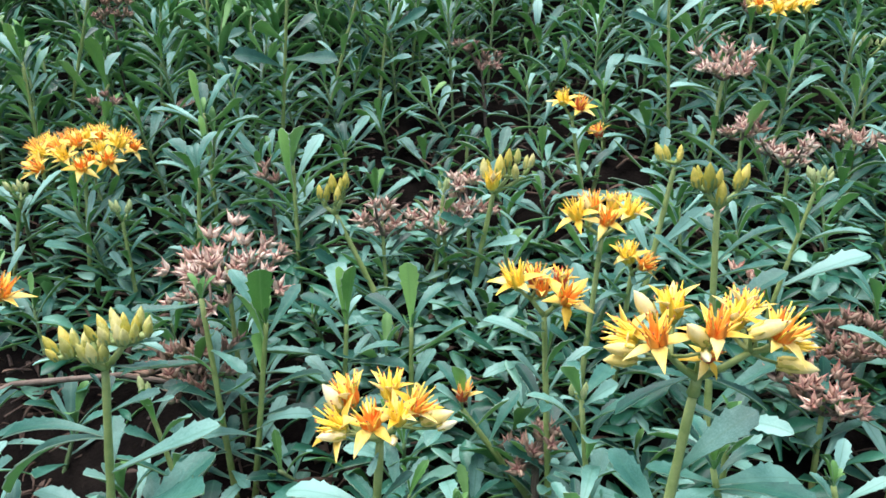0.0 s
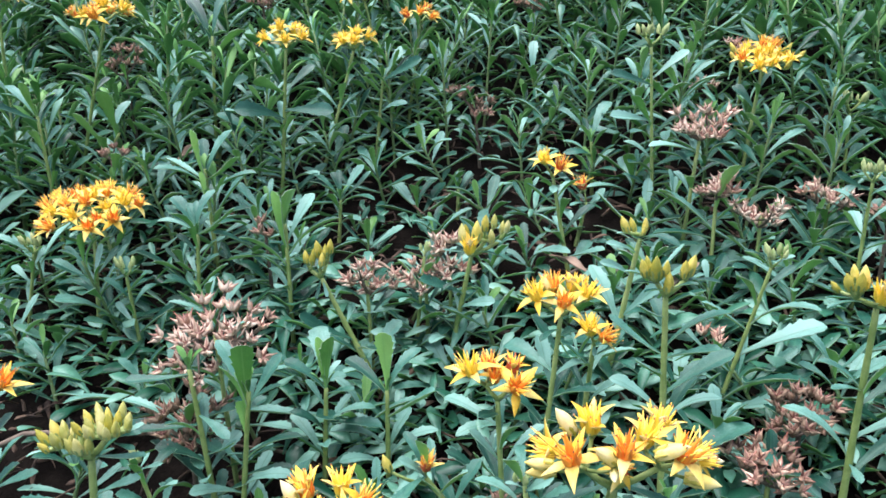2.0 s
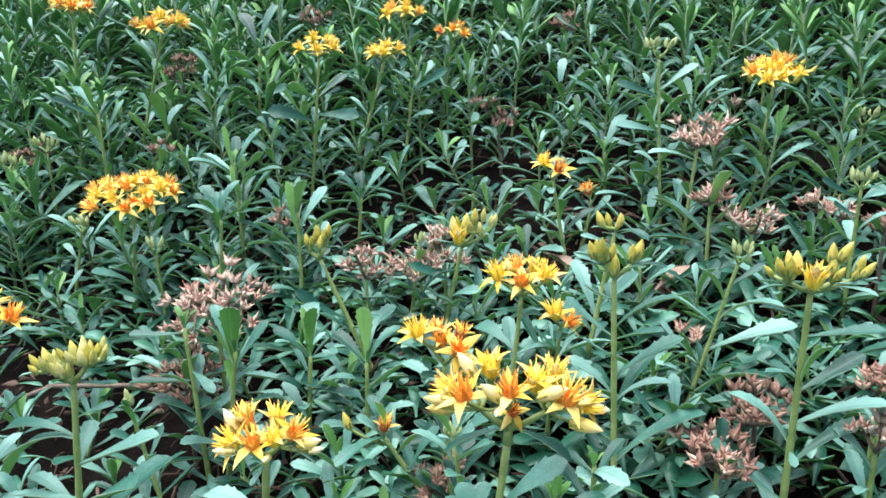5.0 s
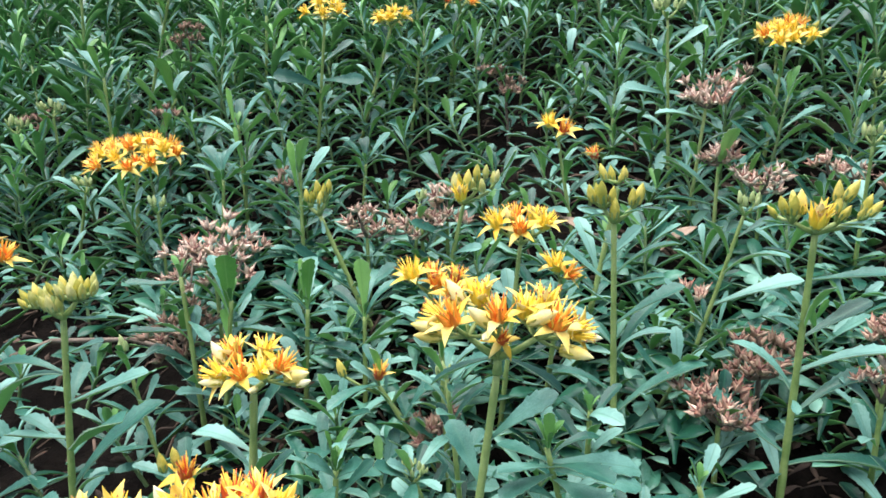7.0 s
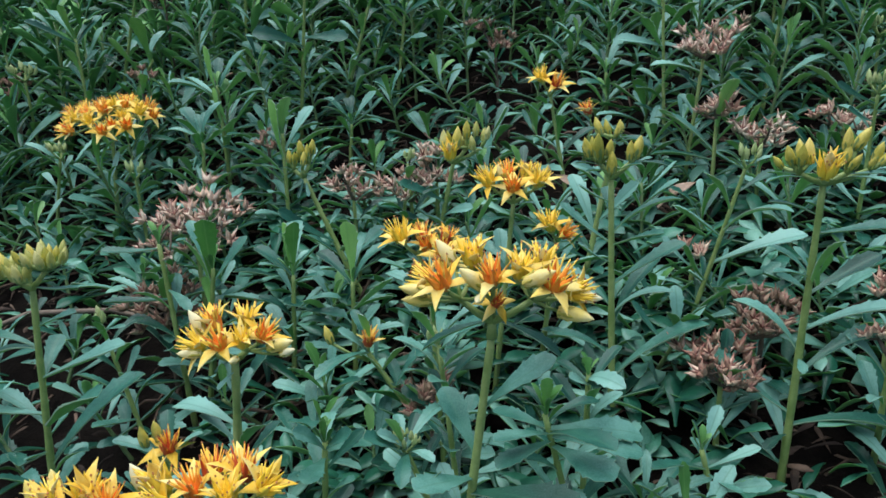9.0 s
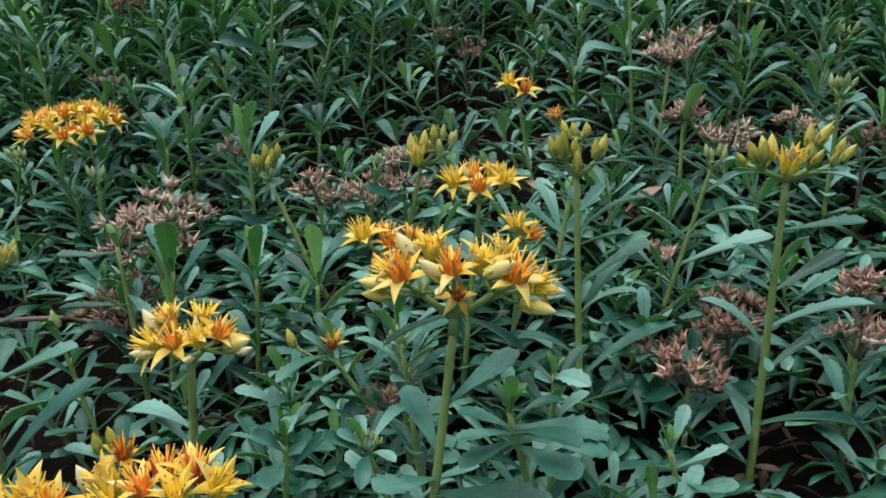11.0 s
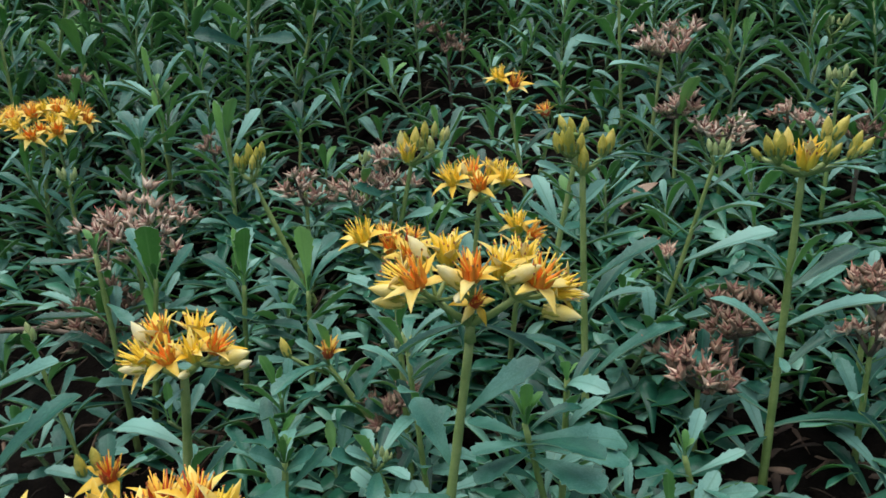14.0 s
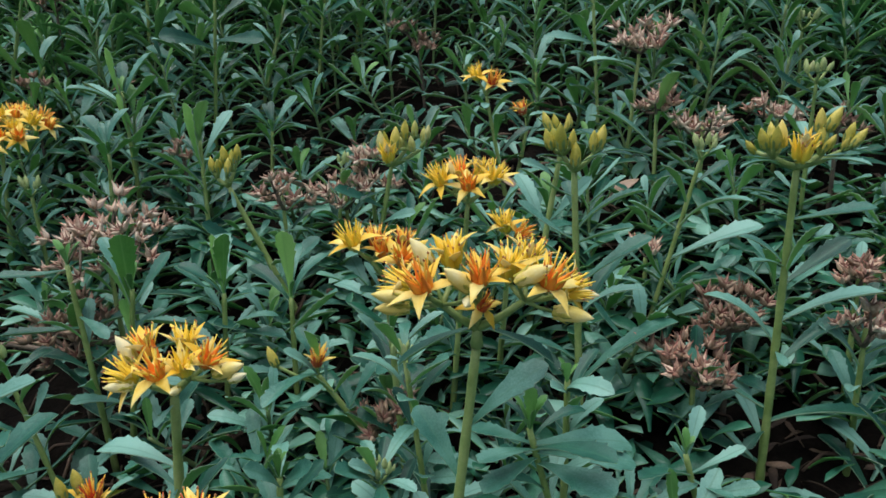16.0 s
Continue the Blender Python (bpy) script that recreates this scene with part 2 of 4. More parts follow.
def blade(width, thick, bend, stations, columns, fold, teeth=0, blunt=0.35, widest=0.68, neck=0.14, wave=0.0, twist=0.0, rim=2):
    """A leaf or petal one long, with its base at the origin and its tip on the x axis: verts, faces, mats (0 above, 1 below, rim along the edge)."""
    us = [(k / (stations - 1), 0.0) for k in range(stations)]
    if teeth:
        us = [(q, 0.0) for q in (0.0, 0.12, 0.26, 0.40, 0.52)]
        for k in range(teeth):
            a, b = 0.56 + 0.37 * k / teeth, 0.56 + 0.37 * (k + 1) / teeth
            us += [(a, -0.09), (0.45 * a + 0.55 * b, 0.01), (b - 0.016, 0.14)]
        us += [(0.945, -0.06), (0.975, 0.0), (1.0, 0.0)]
    stations = len(us)
    spine = []
    x = z = last = 0.0
    for u, _ in us:
        a = bend * (0.5 - (u + last) / 2)
        x += math.cos(a) * (u - last)
        z += math.sin(a) * (u - last)
        last = u
        spine.append((x, z))
    ex, ez = spine[-1]
    turn, size = math.atan2(ez, ex), math.hypot(ex, ez)
    spine = [((px * math.cos(turn) + pz * math.sin(turn)) / size, (pz * math.cos(turn) - px * math.sin(turn)) / size) for px, pz in spine]
    top, bottom = [], []
    for k, (px, pz) in enumerate(spine):
        u, tooth = us[k]
        if u < widest:
            q = u / widest
            h = neck + (1 - neck) * (0.55 * q ** 1.5 + 0.45 * (0.5 - 0.5 * math.cos(math.pi * q)))
        else:
            q = (u - widest) / (1 - widest)
            h = max(1 - q ** (1 / blunt), 0.0) ** 0.62 if blunt < 1 else max(1 - q, 0.0) ** 0.9
        h *= 1.0 + tooth
        h = max(h, 0.03) * width / 2
        roll = twist * u
        for j in range(columns):
            v = 2 * j / (columns - 1) - 1
            y = v * h
            lift = fold * abs(v) * h + wave * math.sin(9 * u + 2 * v) * h
            body = thick / 2 * (1 - 0.62 * v * v) * (0.35 + 0.65 * min(1, (1 - u) * 5))
            yy, zz = y * math.cos(roll) - lift * math.sin(roll), lift * math.cos(roll) + y * math.sin(roll)
            top.append((px, yy, pz + zz + body))
            bottom.append((px, yy, pz + zz - body))
    n = len(top)
    faces, mats = [], []
    edge = top + bottom if teeth else []
    e = 2 * n if teeth else 0
    for k in range(stations - 1):
        for j in range(columns - 1):
            a, b = k * columns + j, (k + 1) * columns + j
            faces.append((a, b, b + 1, a + 1))
            mats.append(0)
            faces.append((n + a, n + a + 1, n + b + 1, n + b))
            mats.append(1)
        a, b = k * columns, (k + 1) * columns
        faces.append((e + a, e + n + a, e + n + b, e + b))
        mats.append(rim)
        a, b = a + columns - 1, b + columns - 1
        faces.append((e + a, e + b, e + n + b, e + n + a))
        mats.append(rim)
    return top + bottom + edge, faces, mats


LEAVES, SLIM, SMALL, PLAIN, TINY = [], [], [], [], []
for k, (w, bend, fold, teeth, twist) in enumerate([(0.27, 0.5, 0.35, 3, 0.1), (0.24, 0.9, 0.4, 4, -0.15), (0.30, 0.2, 0.40, 3, 0.2), (0.22, -0.35, 0.4, 4, -0.1),
                                                  (0.26, 1.2, 0.3, 3, 0.0), (0.25, 0.0, 0.45, 3, 0.25), (0.33, 0.6, 0.32, 3, -0.2), (0.21, 0.7, 0.5, 4, 0.15)]):
    LEAVES.append(Shape().add(*blade(w * 0.92, 0.030, bend, 19, 5, fold, teeth, 0.36 + 0.05 * (k % 3), 0.74 + 0.02 * (k % 4), 0.16, 0.025, twist)).mesh("leaf", [leaf_top, leaf_under, leaf_edge]))
    SLIM.append(Shape().add(*blade(w * 0.74, 0.030, bend, 19, 5, fold, teeth, 0.36 + 0.05 * (k % 3), 0.74, 0.15, 0.025, twist)).mesh("leaf", [leaf_top, leaf_under, leaf_edge]))
    SMALL.append(blade(w * 0.76, 0.035, bend, 7, 3, fold, 0, 0.36, 0.74, 0.16, 0.0, twist))
    PLAIN.append(blade(w * 0.8, 0.035, bend, 6, 2, 0.0, 0, 0.36, 0.74, 0.16, 0.0, twist))
    TINY.append(blade(w * 1.1, 0.035, bend, 4, 2, 0.0, 0, 0.36, 0.74, 0.2, 0.0, twist))

BROAD = [Shape().add(*blade(w, 0.028, bend, 19, 5, fold, 3, 0.40, 0.72, 0.15, 0.02, twist)).mesh("leaf", [leaf_top, leaf_under, leaf_edge]) for w, bend, fold, twist in ((0.36, 0.3, 0.22, 0.1), (0.31, 0.55, 0.28, -0.1), (0.40, 0.15, 0.18, 0.05))]

YOUNG = [Shape().add(*blade(w, 0.034, bend, 19, 5, fold, 3, 0.40, 0.72, 0.16, 0.02, twist)).mesh("leaf", [leaf_young, leaf_young, leaf_edge]) for w, bend, fold, twist in ((0.25, 0.4, 0.4, 0.1), (0.22, -0.3, 0.45, -0.1), (0.28, 0.7, 0.35, 0.15))]


def leaf_pose(at, az, el, length, roll=0.0):
    return Matrix.Translation(at) @ Euler((0, 0, radians(az))).to_matrix().to_4x4() @ Euler((radians(roll), radians(-el), 0)).to_matrix().to_4x4() @ Matrix.Scale(length, 4)


def aim(at, way, size=1.0, spin=0.0):
    """A pose whose z axis goes along way."""
    return Matrix.Translation(at) @ Vector(way).to_track_quat("Z", "Y").to_matrix().to_4x4() @ Matrix.Rotation(spin, 4, "Z") @ Matrix.Scale(size, 4)


# flower pieces, in metres, with the flower's axis along z
PETALS = [Shape().add(*blade(w, 0.03, bend, 8, 3, 0.45, 0, 1.2, 0.42, 0.45)).mesh("petal", [petal_yellow, petal_pale, petal_pale]) for w, bend in ((0.35, 0.7), (0.30, 0.3), (0.38, 1.0))]


def spindle(length, width, sides=6, rings=(0.0, 0.25, 0.55, 0.8, 1.0), girth=(0.45, 0.95, 0.9, 0.45, 0.04), ridge=0.0):
    verts, faces = [], []
    for r, gth in zip(rings, girth):
        for j in range(sides):
            t = 2 * math.pi * j / sides
            k = gth * width / 2 * (1 + (ridge if j % 2 else -ridge))
            verts.append((k * math.cos(t), k * math.sin(t), r * length))
    for k in range(len(rings) - 1):
        for j in range(sides):
            n = (j + 1) % sides
            faces.append((k * sides + j, k * sides + n, (k + 1) * sides + n, (k + 1) * sides + j))
    faces.append(tuple(range(sides))[::-1])
    faces.append(tuple(range((len(rings) - 1) * sides, len(rings) * sides)))
    return verts, faces


def carpels(mat):
    """Five slender flasks that end in long fine beaks."""
    s = Shape()
    rng = random.Random(2)
    for k in range(5):
        a = 2 * math.pi * (k + 0.5) / 5
        lean = rng.uniform(0.16, 0.34)
        s.add(*spindle(rng.uniform(0.0080, 0.0092), 0.0026, 7, (0, 0.15, 0.35, 0.6, 0.82, 1.0), (0.6, 1.0, 0.9, 0.48, 0.2, 0.05)), 0, aim((0.0010 * math.cos(a), 0.0010 * math.sin(a), 0.0002), (lean * math.cos(a), lean * math.sin(a), 1), 1.0, k))
    return s.mesh("pistil", [mat])


def stamens(mat, seed, long=1.0):
    s = Shape()
    rng = random.Random(seed)
    for k in range(15):
        a = 2 * math.pi * (k + 0.5 * rng.random()) / 15
        r, h = (0.0022 + 0.0036 * rng.random()) * long, (0.0072 + 0.0026 * rng.random()) * long
        c, n = math.cos(a), math.sin(a)
        tube(s, [(0.0014 * c, 0.0014 * n, 0.0004), (0.5 * r * c, 0.5 * r * n, 0.5 * h), (r * c, r * n, h)], [0.00034, 0.00028, 0.00018], 4)
        if rng.random() < 0.75:
            s.add(*spindle(0.0008, 0.00056, 5), 1, Matrix.Translation((r * c, r * n, h - 0.0003)))
    return s.mesh("stamen_ring", [mat, anther_brown])


def calyx():
    s = Shape()
    s.add(*spindle(0.0022, 0.0030, 8, (0, 0.4, 0.8, 1), (0.4, 0.9, 1.0, 0.8)), 0, Matrix.Translation((0, 0, -0.0016)))
    for k in range(5):
        s.add(*blade(0.38, 0.16, 0.3, 5, 3, 0.2, 0, 1.2, 0.4, 0.6)[:2], 0, leaf_pose((0, 0, -0.0002), 72 * k + 36, 25, 0.0040))
    return s.mesh("calyx", [bud_green])


CARPELS = {"young": carpels(carpel_yellow), "ripe": carpels(carpel_orange), "old": carpels(carpel_red)}
STAMENS = {"young": [stamens(stamen_yellow, 5, 0.8), stamens(stamen_yellow, 6, 0.9)], "ripe": [stamens(stamen_orange, 7), stamens(stamen_yellow, 8)], "old": [stamens(stamen_orange, 9)]}
CALYX = calyx()
s = Shape()
s.add(*spindle(1.0, 0.42, 10, (0, 0.12, 0.32, 0.55, 0.76, 0.91, 1.0), (0.6, 0.92, 1.0, 0.93, 0.64, 0.27, 0.03), 0.10), 0)
for k in range(5):
    s.add(*blade(0.45, 0.10, 0.5, 5, 3, 0.3, 0, 1.2, 0.4, 0.6)[:2], 1, leaf_pose((0.165 * math.cos(radians(72 * k)), 0.165 * math.sin(radians(72 * k)), 0.0), 72 * k, 78, 0.40 + 0.05 * (k % 3)))
BUD = s.mesh("bud", [bud_yellow, sepal_green])
BUD_PALE = s.mesh("bud", [bud_pale, bud_green])
BUD_FRESH = s.mesh("bud", [bud_green, bud_green])
BUD_RIPE = s.mesh("bud", [petal_pale, bud_yellow])


def pod_star(mat, seed):
    """Five swollen follicles that spread into a star, each with a fine bent beak."""
    s = Shape()
    rng = random.Random(seed)
    for k in range(5):
        a = 2 * math.pi * k / 5 + rng.uniform(-0.2, 0.2)
        lean = rng.uniform(0.5, 1.15)
        length, c, n = rng.uniform(0.8, 1.2), math.cos(a), math.sin(a)
        s.add(*spindle(length, 0.34, 7, (0, 0.14, 0.34, 0.56, 0.76, 1.0), (0.4, 0.95, 1.0, 0.60, 0.24, 0.03), 0.22), 0, aim((0.07 * c, 0.07 * n, 0), (lean * c, lean * n, 1), 1.0, a))
        s.add(*spindle(0.72 * length, 0.13, 5, (0, 0.3, 0.7, 1.0), (0.5, 1.0, 0.7, 0.1)), 1, aim((-0.03 * c, -0.03 * n, 0.10), (lean * 0.86 * c, lean * 0.86 * n, 1), 1.0, a))
    return s.mesh("seed_pod", [mat, pod_seam])


PODS = [[pod_star(mat, 3 * k + j) for j in range(3)] for k, mat in enumerate((pod_pink, pod_brown, pod_red))]

# ---- the bed ----


def rise(x, y):
    """The height of the sloping ground, level far off and behind."""
    yy = min(max(y, -0.4), 1.9)
    xx = min(max(x, -1.5), 1.5)
    return 0.03 + 0.39 * (yy - 0.25) + 0.03 * xx


bm = bmesh.new()
xs = sorted({round(-0.9 + 0.02 * k, 3) for k in range(96)} | {-60, -20, -6, -3, -1.5, 1.5, 3, 6, 20, 60})
ys = sorted({round(-0.2 + 0.02 * k, 3) for k in range(76)} | {-60, -20, -6, -2, -0.4, 1.6, 1.9, 3, 6, 20, 60})
grid = [[bm.verts.new((x, y, rise(x, y) + (0.006 * noise.noise((x * 22, y * 22, 0)) + 0.003 * noise.noise((x * 70, y * 70, 3)) if abs(x) < 1.5 and -0.4 < y < 1.6 else 0))) for x in xs] for y in ys]
for j in range(len(ys) - 1):
    for i in range(len(xs) - 1):
        bm.faces.new((grid[j][i], grid[j][i + 1], grid[j + 1][i + 1], grid[j + 1][i]))
me = bpy.data.meshes.new("ground")
bm.to_mesh(me)
bm.free()
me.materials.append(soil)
tagged(new("ground", me), "dark garden soil, blackened for the shade under dense stonecrop", "ground", kind="structure")

# ---- stonecrop plants ----
PLANTS = []
HEADS = []
rng = random.Random(11)


def plant(name, top, base, leaves, label, group, radius=0.0019, auto=True, brown=False, bow=0.0, young=False):
    """A stem from the ground to top with its leaves: (place along the stem, turn, rise, millimetres)."""
    foot = Vector((base[0], base[1], rise(*base) - 0.004))
    thing = tagged(new(name), label, "plant", group)
    thing.location = foot
    axis = Vector(top) - foot
    side = Vector((axis.y, -axis.x, 0)) + Vector((rng.uniform(-1, 1), rng.uniform(-1, 1), 0)) * 0.01
    steps = [k / 14 for k in range(15)]
    points = [axis * t + side * (bow * math.sin(math.pi * t) + rng.uniform(-0.006, 0.006) * (0 < t < 1)) for t in steps]
    s = Shape()
    tube(s, points, [radius * (1.18 - 0.38 * t) * (1.07 if k % 2 else 0.95) for k, t in enumerate(steps)], 8)
    part("stem", s.mesh("stem", [stem_brown if brown else (stem_green if auto else stem_dull)]), thing)
    rows = list(leaves)
    low = min([r[0] for r in rows], default=1.0)
    if auto:
        turn, h = rng.uniform(0, 360), axis.length
        count = max(2, int((low if rows else 0.9) * h / 0.0062))
        for k in range(count):
            s_ = 0.12 + (low - 0.16 if rows else 0.82) * (k + 0.5) / count
            if s_ > 0.1:
                turn += 137.5 + rng.uniform(-15, 15)
                rows.append((s_, turn, rng.uniform(4, 30) + 36 * s_ - 4, rng.uniform(24, 36) * (1.05 - 0.35 * s_)))
    for s_, az, el, mm, *turned in rows:
        mesh = rng.choice(BROAD) if turned and base[1] < 0.21 and base[0] > -0.05 and mm > 23 and s_ < 0.95 else LEAVES[rng.choice((0, 2, 6, 2, 1, 5, 4)) if base[1] < 0.21 else rng.randrange(len(LEAVES))]
        if not auto:
            mesh = rng.choice(SLIM)
        if young and s_ > 0.93 and rng.random() < 0.6:
            mesh = rng.choice(YOUNG)
        part("leaf", mesh, thing, leaf_pose(axis * s_, az, el, mm / 1000, turned[0] if turned else rng.uniform(-20, 20)))
    PLANTS.append((base[0], base[1]))
    HEADS.append(Vector(top))
    return thing, axis


def branch(thing, start, end, radius=0.0009, brown=False):
    s = Shape()
    mid = (Vector(start) + Vector(end)) / 2 + Vector((0, 0, -0.05 * (Vector(end) - Vector(start)).length))
    tube(s, [start, mid, end], [radius * 1.25, radius, radius * 0.9], 6)
    part("branch", s.mesh("branch", [stem_brown if brown else stem_green]), thing)


def flower(thing, at, way, state, wide=1.0, opening=25):
    """One five-petalled star with its calyx, carpels and stamens."""
    head = part("flower", CALYX, thing, aim(at, way, wide, rng.uniform(0, 6)))
    for k in range(5):
        el = opening + rng.uniform(-16, 12)
        part("petal", PETALS[rng.randrange(3)], head, leaf_pose((0, 0, 0.0004), 72 * k + rng.uniform(-7, 7), el, rng.uniform(0.0092, 0.0110)), "yellow pointed petal")
    part("pistil", CARPELS[state], head, None, "upright pointed carpels")
    part("stamen_ring", rng.choice(STAMENS[state]), head, None, "thin yellow stamens")


def bud(thing, at, way, length, fresh=False, ripe=False, pale=False):
    part("bud", BUD_RIPE if ripe else BUD_FRESH if fresh else BUD_PALE if pale else BUD, thing, aim(at, way, length, rng.uniform(0, 6)), "pointed closed bud")


def disc(count, spread):
    """Places over a slightly domed cyme: x, y, z in metres, and the outward lean."""
    spots = []
    turn = rng.uniform(0, 6.28)
    for k in range(count):
        r = math.sqrt((k + 0.4) / count)
        a = turn + 2.39996 * k
        spots.append((spread / 1000 * r * math.cos(a), spread / 1000 * r * math.sin(a), r))
    return spots


def bracts(thing, axis, count, length):
    for k in range(count):
        part("leaf", LEAVES[rng.randrange(8)], thing, leaf_pose(axis * 0.985, 360 * k / count + rng.uniform(-30, 30), rng.uniform(-5, 30), length * rng.uniform(0.7, 1.1), rng.uniform(-15, 15)))


GROUP = "stonecrop plants in the bed"
# heads of the nearest plants: millimetres from the stem's top, kind, facing, size, opening
NEAR_HEAD = [
    (-13.3, -8, 19.8, "ripe", -0.30, -0.45, 1.0, 1.22, 8),
    (2.2, -9, 22.4, "ripe", 0.0, -0.30, 1.0, 1.10, 14),
    (-6.2, 5, 22.6, "young", -0.1, -0.1, 1.0, 1.22, 52),
    (9.6, 0, 20.8, "young", 0.12, -0.15, 1.0, 1.18, 40),
    (20.0, -6, 19.6, "ripe", 0.38, -0.42, 1.0, 1.22, 10),
    (15.0, 7, 20.4, "young", 0.2, 0.1, 1.0, 1.15, 48),
    (24.5, 1, 15.6, "young", 1.0, -0.2, 0.35, 1.12, 28),
    (-17.6, 0, 18.2, "young", -1.0, -0.15, 0.45, 1.15, 26),
    (1.6, -2, 12.4, "old", 0.25, -0.45, 0.6, 0.75, -14),
]
NEAR_BUDS = [
    (-1.0, -10, 21.4, -0.62, -0.35, 0.72, 10.5),
    (-1.2, -11, 19.0, -0.1, -0.9, 0.05, 6.5),
    (12.0, -8, 22.6, 0.85, -0.30, 0.50, 11.5),
    (22.0, -4, 11.9, 1.0, -0.25, -0.10, 11.5),
    (25.6, 2, 14.6, 1.0, -0.1, 0.0, 10.0),
    (-18.5, -4, 13.8, -1.0, -0.2, 0.08, 10.0),
    (-19.4, -6, 17.6, -1.0, -0.15, 0.2, 9.5),
    (-12.0, 4, 23.0, -0.55, 0.0, 0.8, 11.0),
]
LEFT_HEAD = [
    (-1.3, -6, 7.4, "ripe", -0.05, -0.42, 1.0, 1.12, 6),
    (-10.8, -2, 4.6, "young", -0.65, -0.45, 0.8, 1.15, 18),
    (6.3, -4, 7.8, "young", 0.1, -0.38, 1.0, 1.08, 46),
    (3.1, 6, 10.4, "young", 0.05, -0.05, 1.0, 1.10, 48),
    (10.0, 2, 7.6, "ripe", 0.55, -0.2, 0.85, 1.08, 30),
    (-9.0, 6, 8.4, "ripe", -0.3, 0.05, 1.0, 1.15, 50),
]
LEFT_BUDS = [
    (13.4, 1, 5.4, 0.95, -0.1, 0.36, 11.0),
    (18.4, 0, 3.6, 0.9, -0.2, 0.45, 7.0),
    (-9.6, -6, 5.2, -1.0, -0.2, 0.02, 9.0),
    (5.2, -8, 5.0, 0.05, -0.9, 0.25, 6.5),
    (-12.6, 3, 8.6, -0.45, 0.0, 0.85, 10.5),
]
PAIR_HEAD = [
    (-10.4, -2, 13.0, "young", -0.25, -0.30, 1.0, 1.25, 10),
    (7.4, -4, 7.5, "ripe", 0.25, -0.85, 0.8, 1.25, 8),
    (-3.1, 5, 10.5, "old", -0.1, 0.0, 1.0, 1.05, 40),
    (6.4, 6, 8.5, "old", 0.15, 0.0, 1.0, 1.05, 45),
    (-1.0, 1, 8.0, "ripe", 0.0, -0.2, 1.0, 1.0, 25),
]
TRIO_HEAD = [
    (-10.8, 0, 8.0, "young", -0.4, -0.35, 1.0, 1.22, 10),
    (0.6, -5, 7.0, "ripe", 0.0, -0.65, 0.9, 1.15, 6),
    (11.0, 0, 8.2, "young", 0.35, -0.25, 1.0, 1.25, 22),
    (-3.0, 6, 9.0, "ripe", -0.2, 0.1, 1.0, 1.15, 30),
    (5.6, 6, 9.4, "young", 0.1, 0.1, 1.0, 1.1, 45),
]
TRIO_BUDS = [(-6.0, 3, 10.5, -0.2, 0.0, 1.0, 8.0)]
SINGLE_HEAD = [(-2.0, -2, 6.8, "young", -0.15, -0.3, 1.0, 1.3, 30), (3.2, -3, 4.6, "ripe", 0.7, -0.5, 0.6, 1.1, 20)]
TWIN_HEAD = [(-5.0, 0, 9.6, "young", -0.2, -0.25, 1.0, 1.25, 12), (3.4, -3, 5.4, "old", 0.25, -0.5, 0.9, 1.3, 10)]
FRONT_HEAD = [
    (-14.0, 0, 9.0, "young", -0.25, -0.1, 1.0, 1.35, 66),
    (-1.0, -4, 12.4, "ripe", -0.05, -0.2, 1.0, 1.2, 42),
    (-0.8, 6, 10.6, "old", 0.0, 0.1, 1.0, 1.25, 30),
    (9.8, 5, 12.4, "old", 0.1, 0.05, 1.0, 1.25, 35),
    (10.0, -6, 13.0, "young", 0.2, -0.25, 1.0, 1.25, 52),
    (16.6, 2, 11.8, "young", 0.7, -0.1, 0.75, 1.25, 32),
    (-9.0, -7, 9.0, "young", -0.5, -0.6, 0.7, 1.2, 20),
]
FRONT_BUDS = [(-21.0, 1, 8.4, -0.35, -0.1, 1.0, 11.5), (-17.0, -5, 7.0, -0.8, -0.4, 0.5, 9.0)]
CORNER_HEAD = [
    (5.6, 0, 12.8, "young", 0.15, -0.1, 1.0, 1.35, 64),
    (-6.0, 0, 9.0, "young", -0.3, -0.1, 1.0, 1.3, 58),
    (13.6, -2, 12.6, "ripe", 0.35, -0.2, 1.0, 1.2, 30),
    (2.0, -7, 11.8, "ripe", 0.0, -0.5, 0.9, 1.2, 22),
]
CORNER_BUDS = [(-14.6, 3, 7.2, -0.3, 0.0, 1.0, 11.0), (-10.0, 6, 8.6, -0.1, 0.1, 1.0, 11.0)]
# for each head: the ends of its branches, its flowers and its buds
BLOOMS = {
    "near": (((-9, -5, 15), (0.8, -2, 13.5), (14, -4, 15.5)), NEAR_HEAD, NEAR_BUDS),
    "left": (((-6, -2, 3), (5, 1, 4), (1, -2, 2)), LEFT_HEAD, LEFT_BUDS),
    "pair": (((-5, 0, 7), (4, 0, 4)), PAIR_HEAD, ()),
    "trio": (((-6, 0, 4), (0.5, -1, 4), (6, 0, 4)), TRIO_HEAD, TRIO_BUDS),
    "front": (((-10, 0, 4), (0, 0, 6), (10, 0, 6)), FRONT_HEAD, FRONT_BUDS),
    "corner": (((-8, 0, 4), (0, 0, 6), (8, 0, 6)), CORNER_HEAD, CORNER_BUDS),
    "single": (((0, 0, 2),), SINGLE_HEAD, ()),
    "twin": (((-2, 0, 4), (1, -1, 2)), TWIN_HEAD, ()),
}
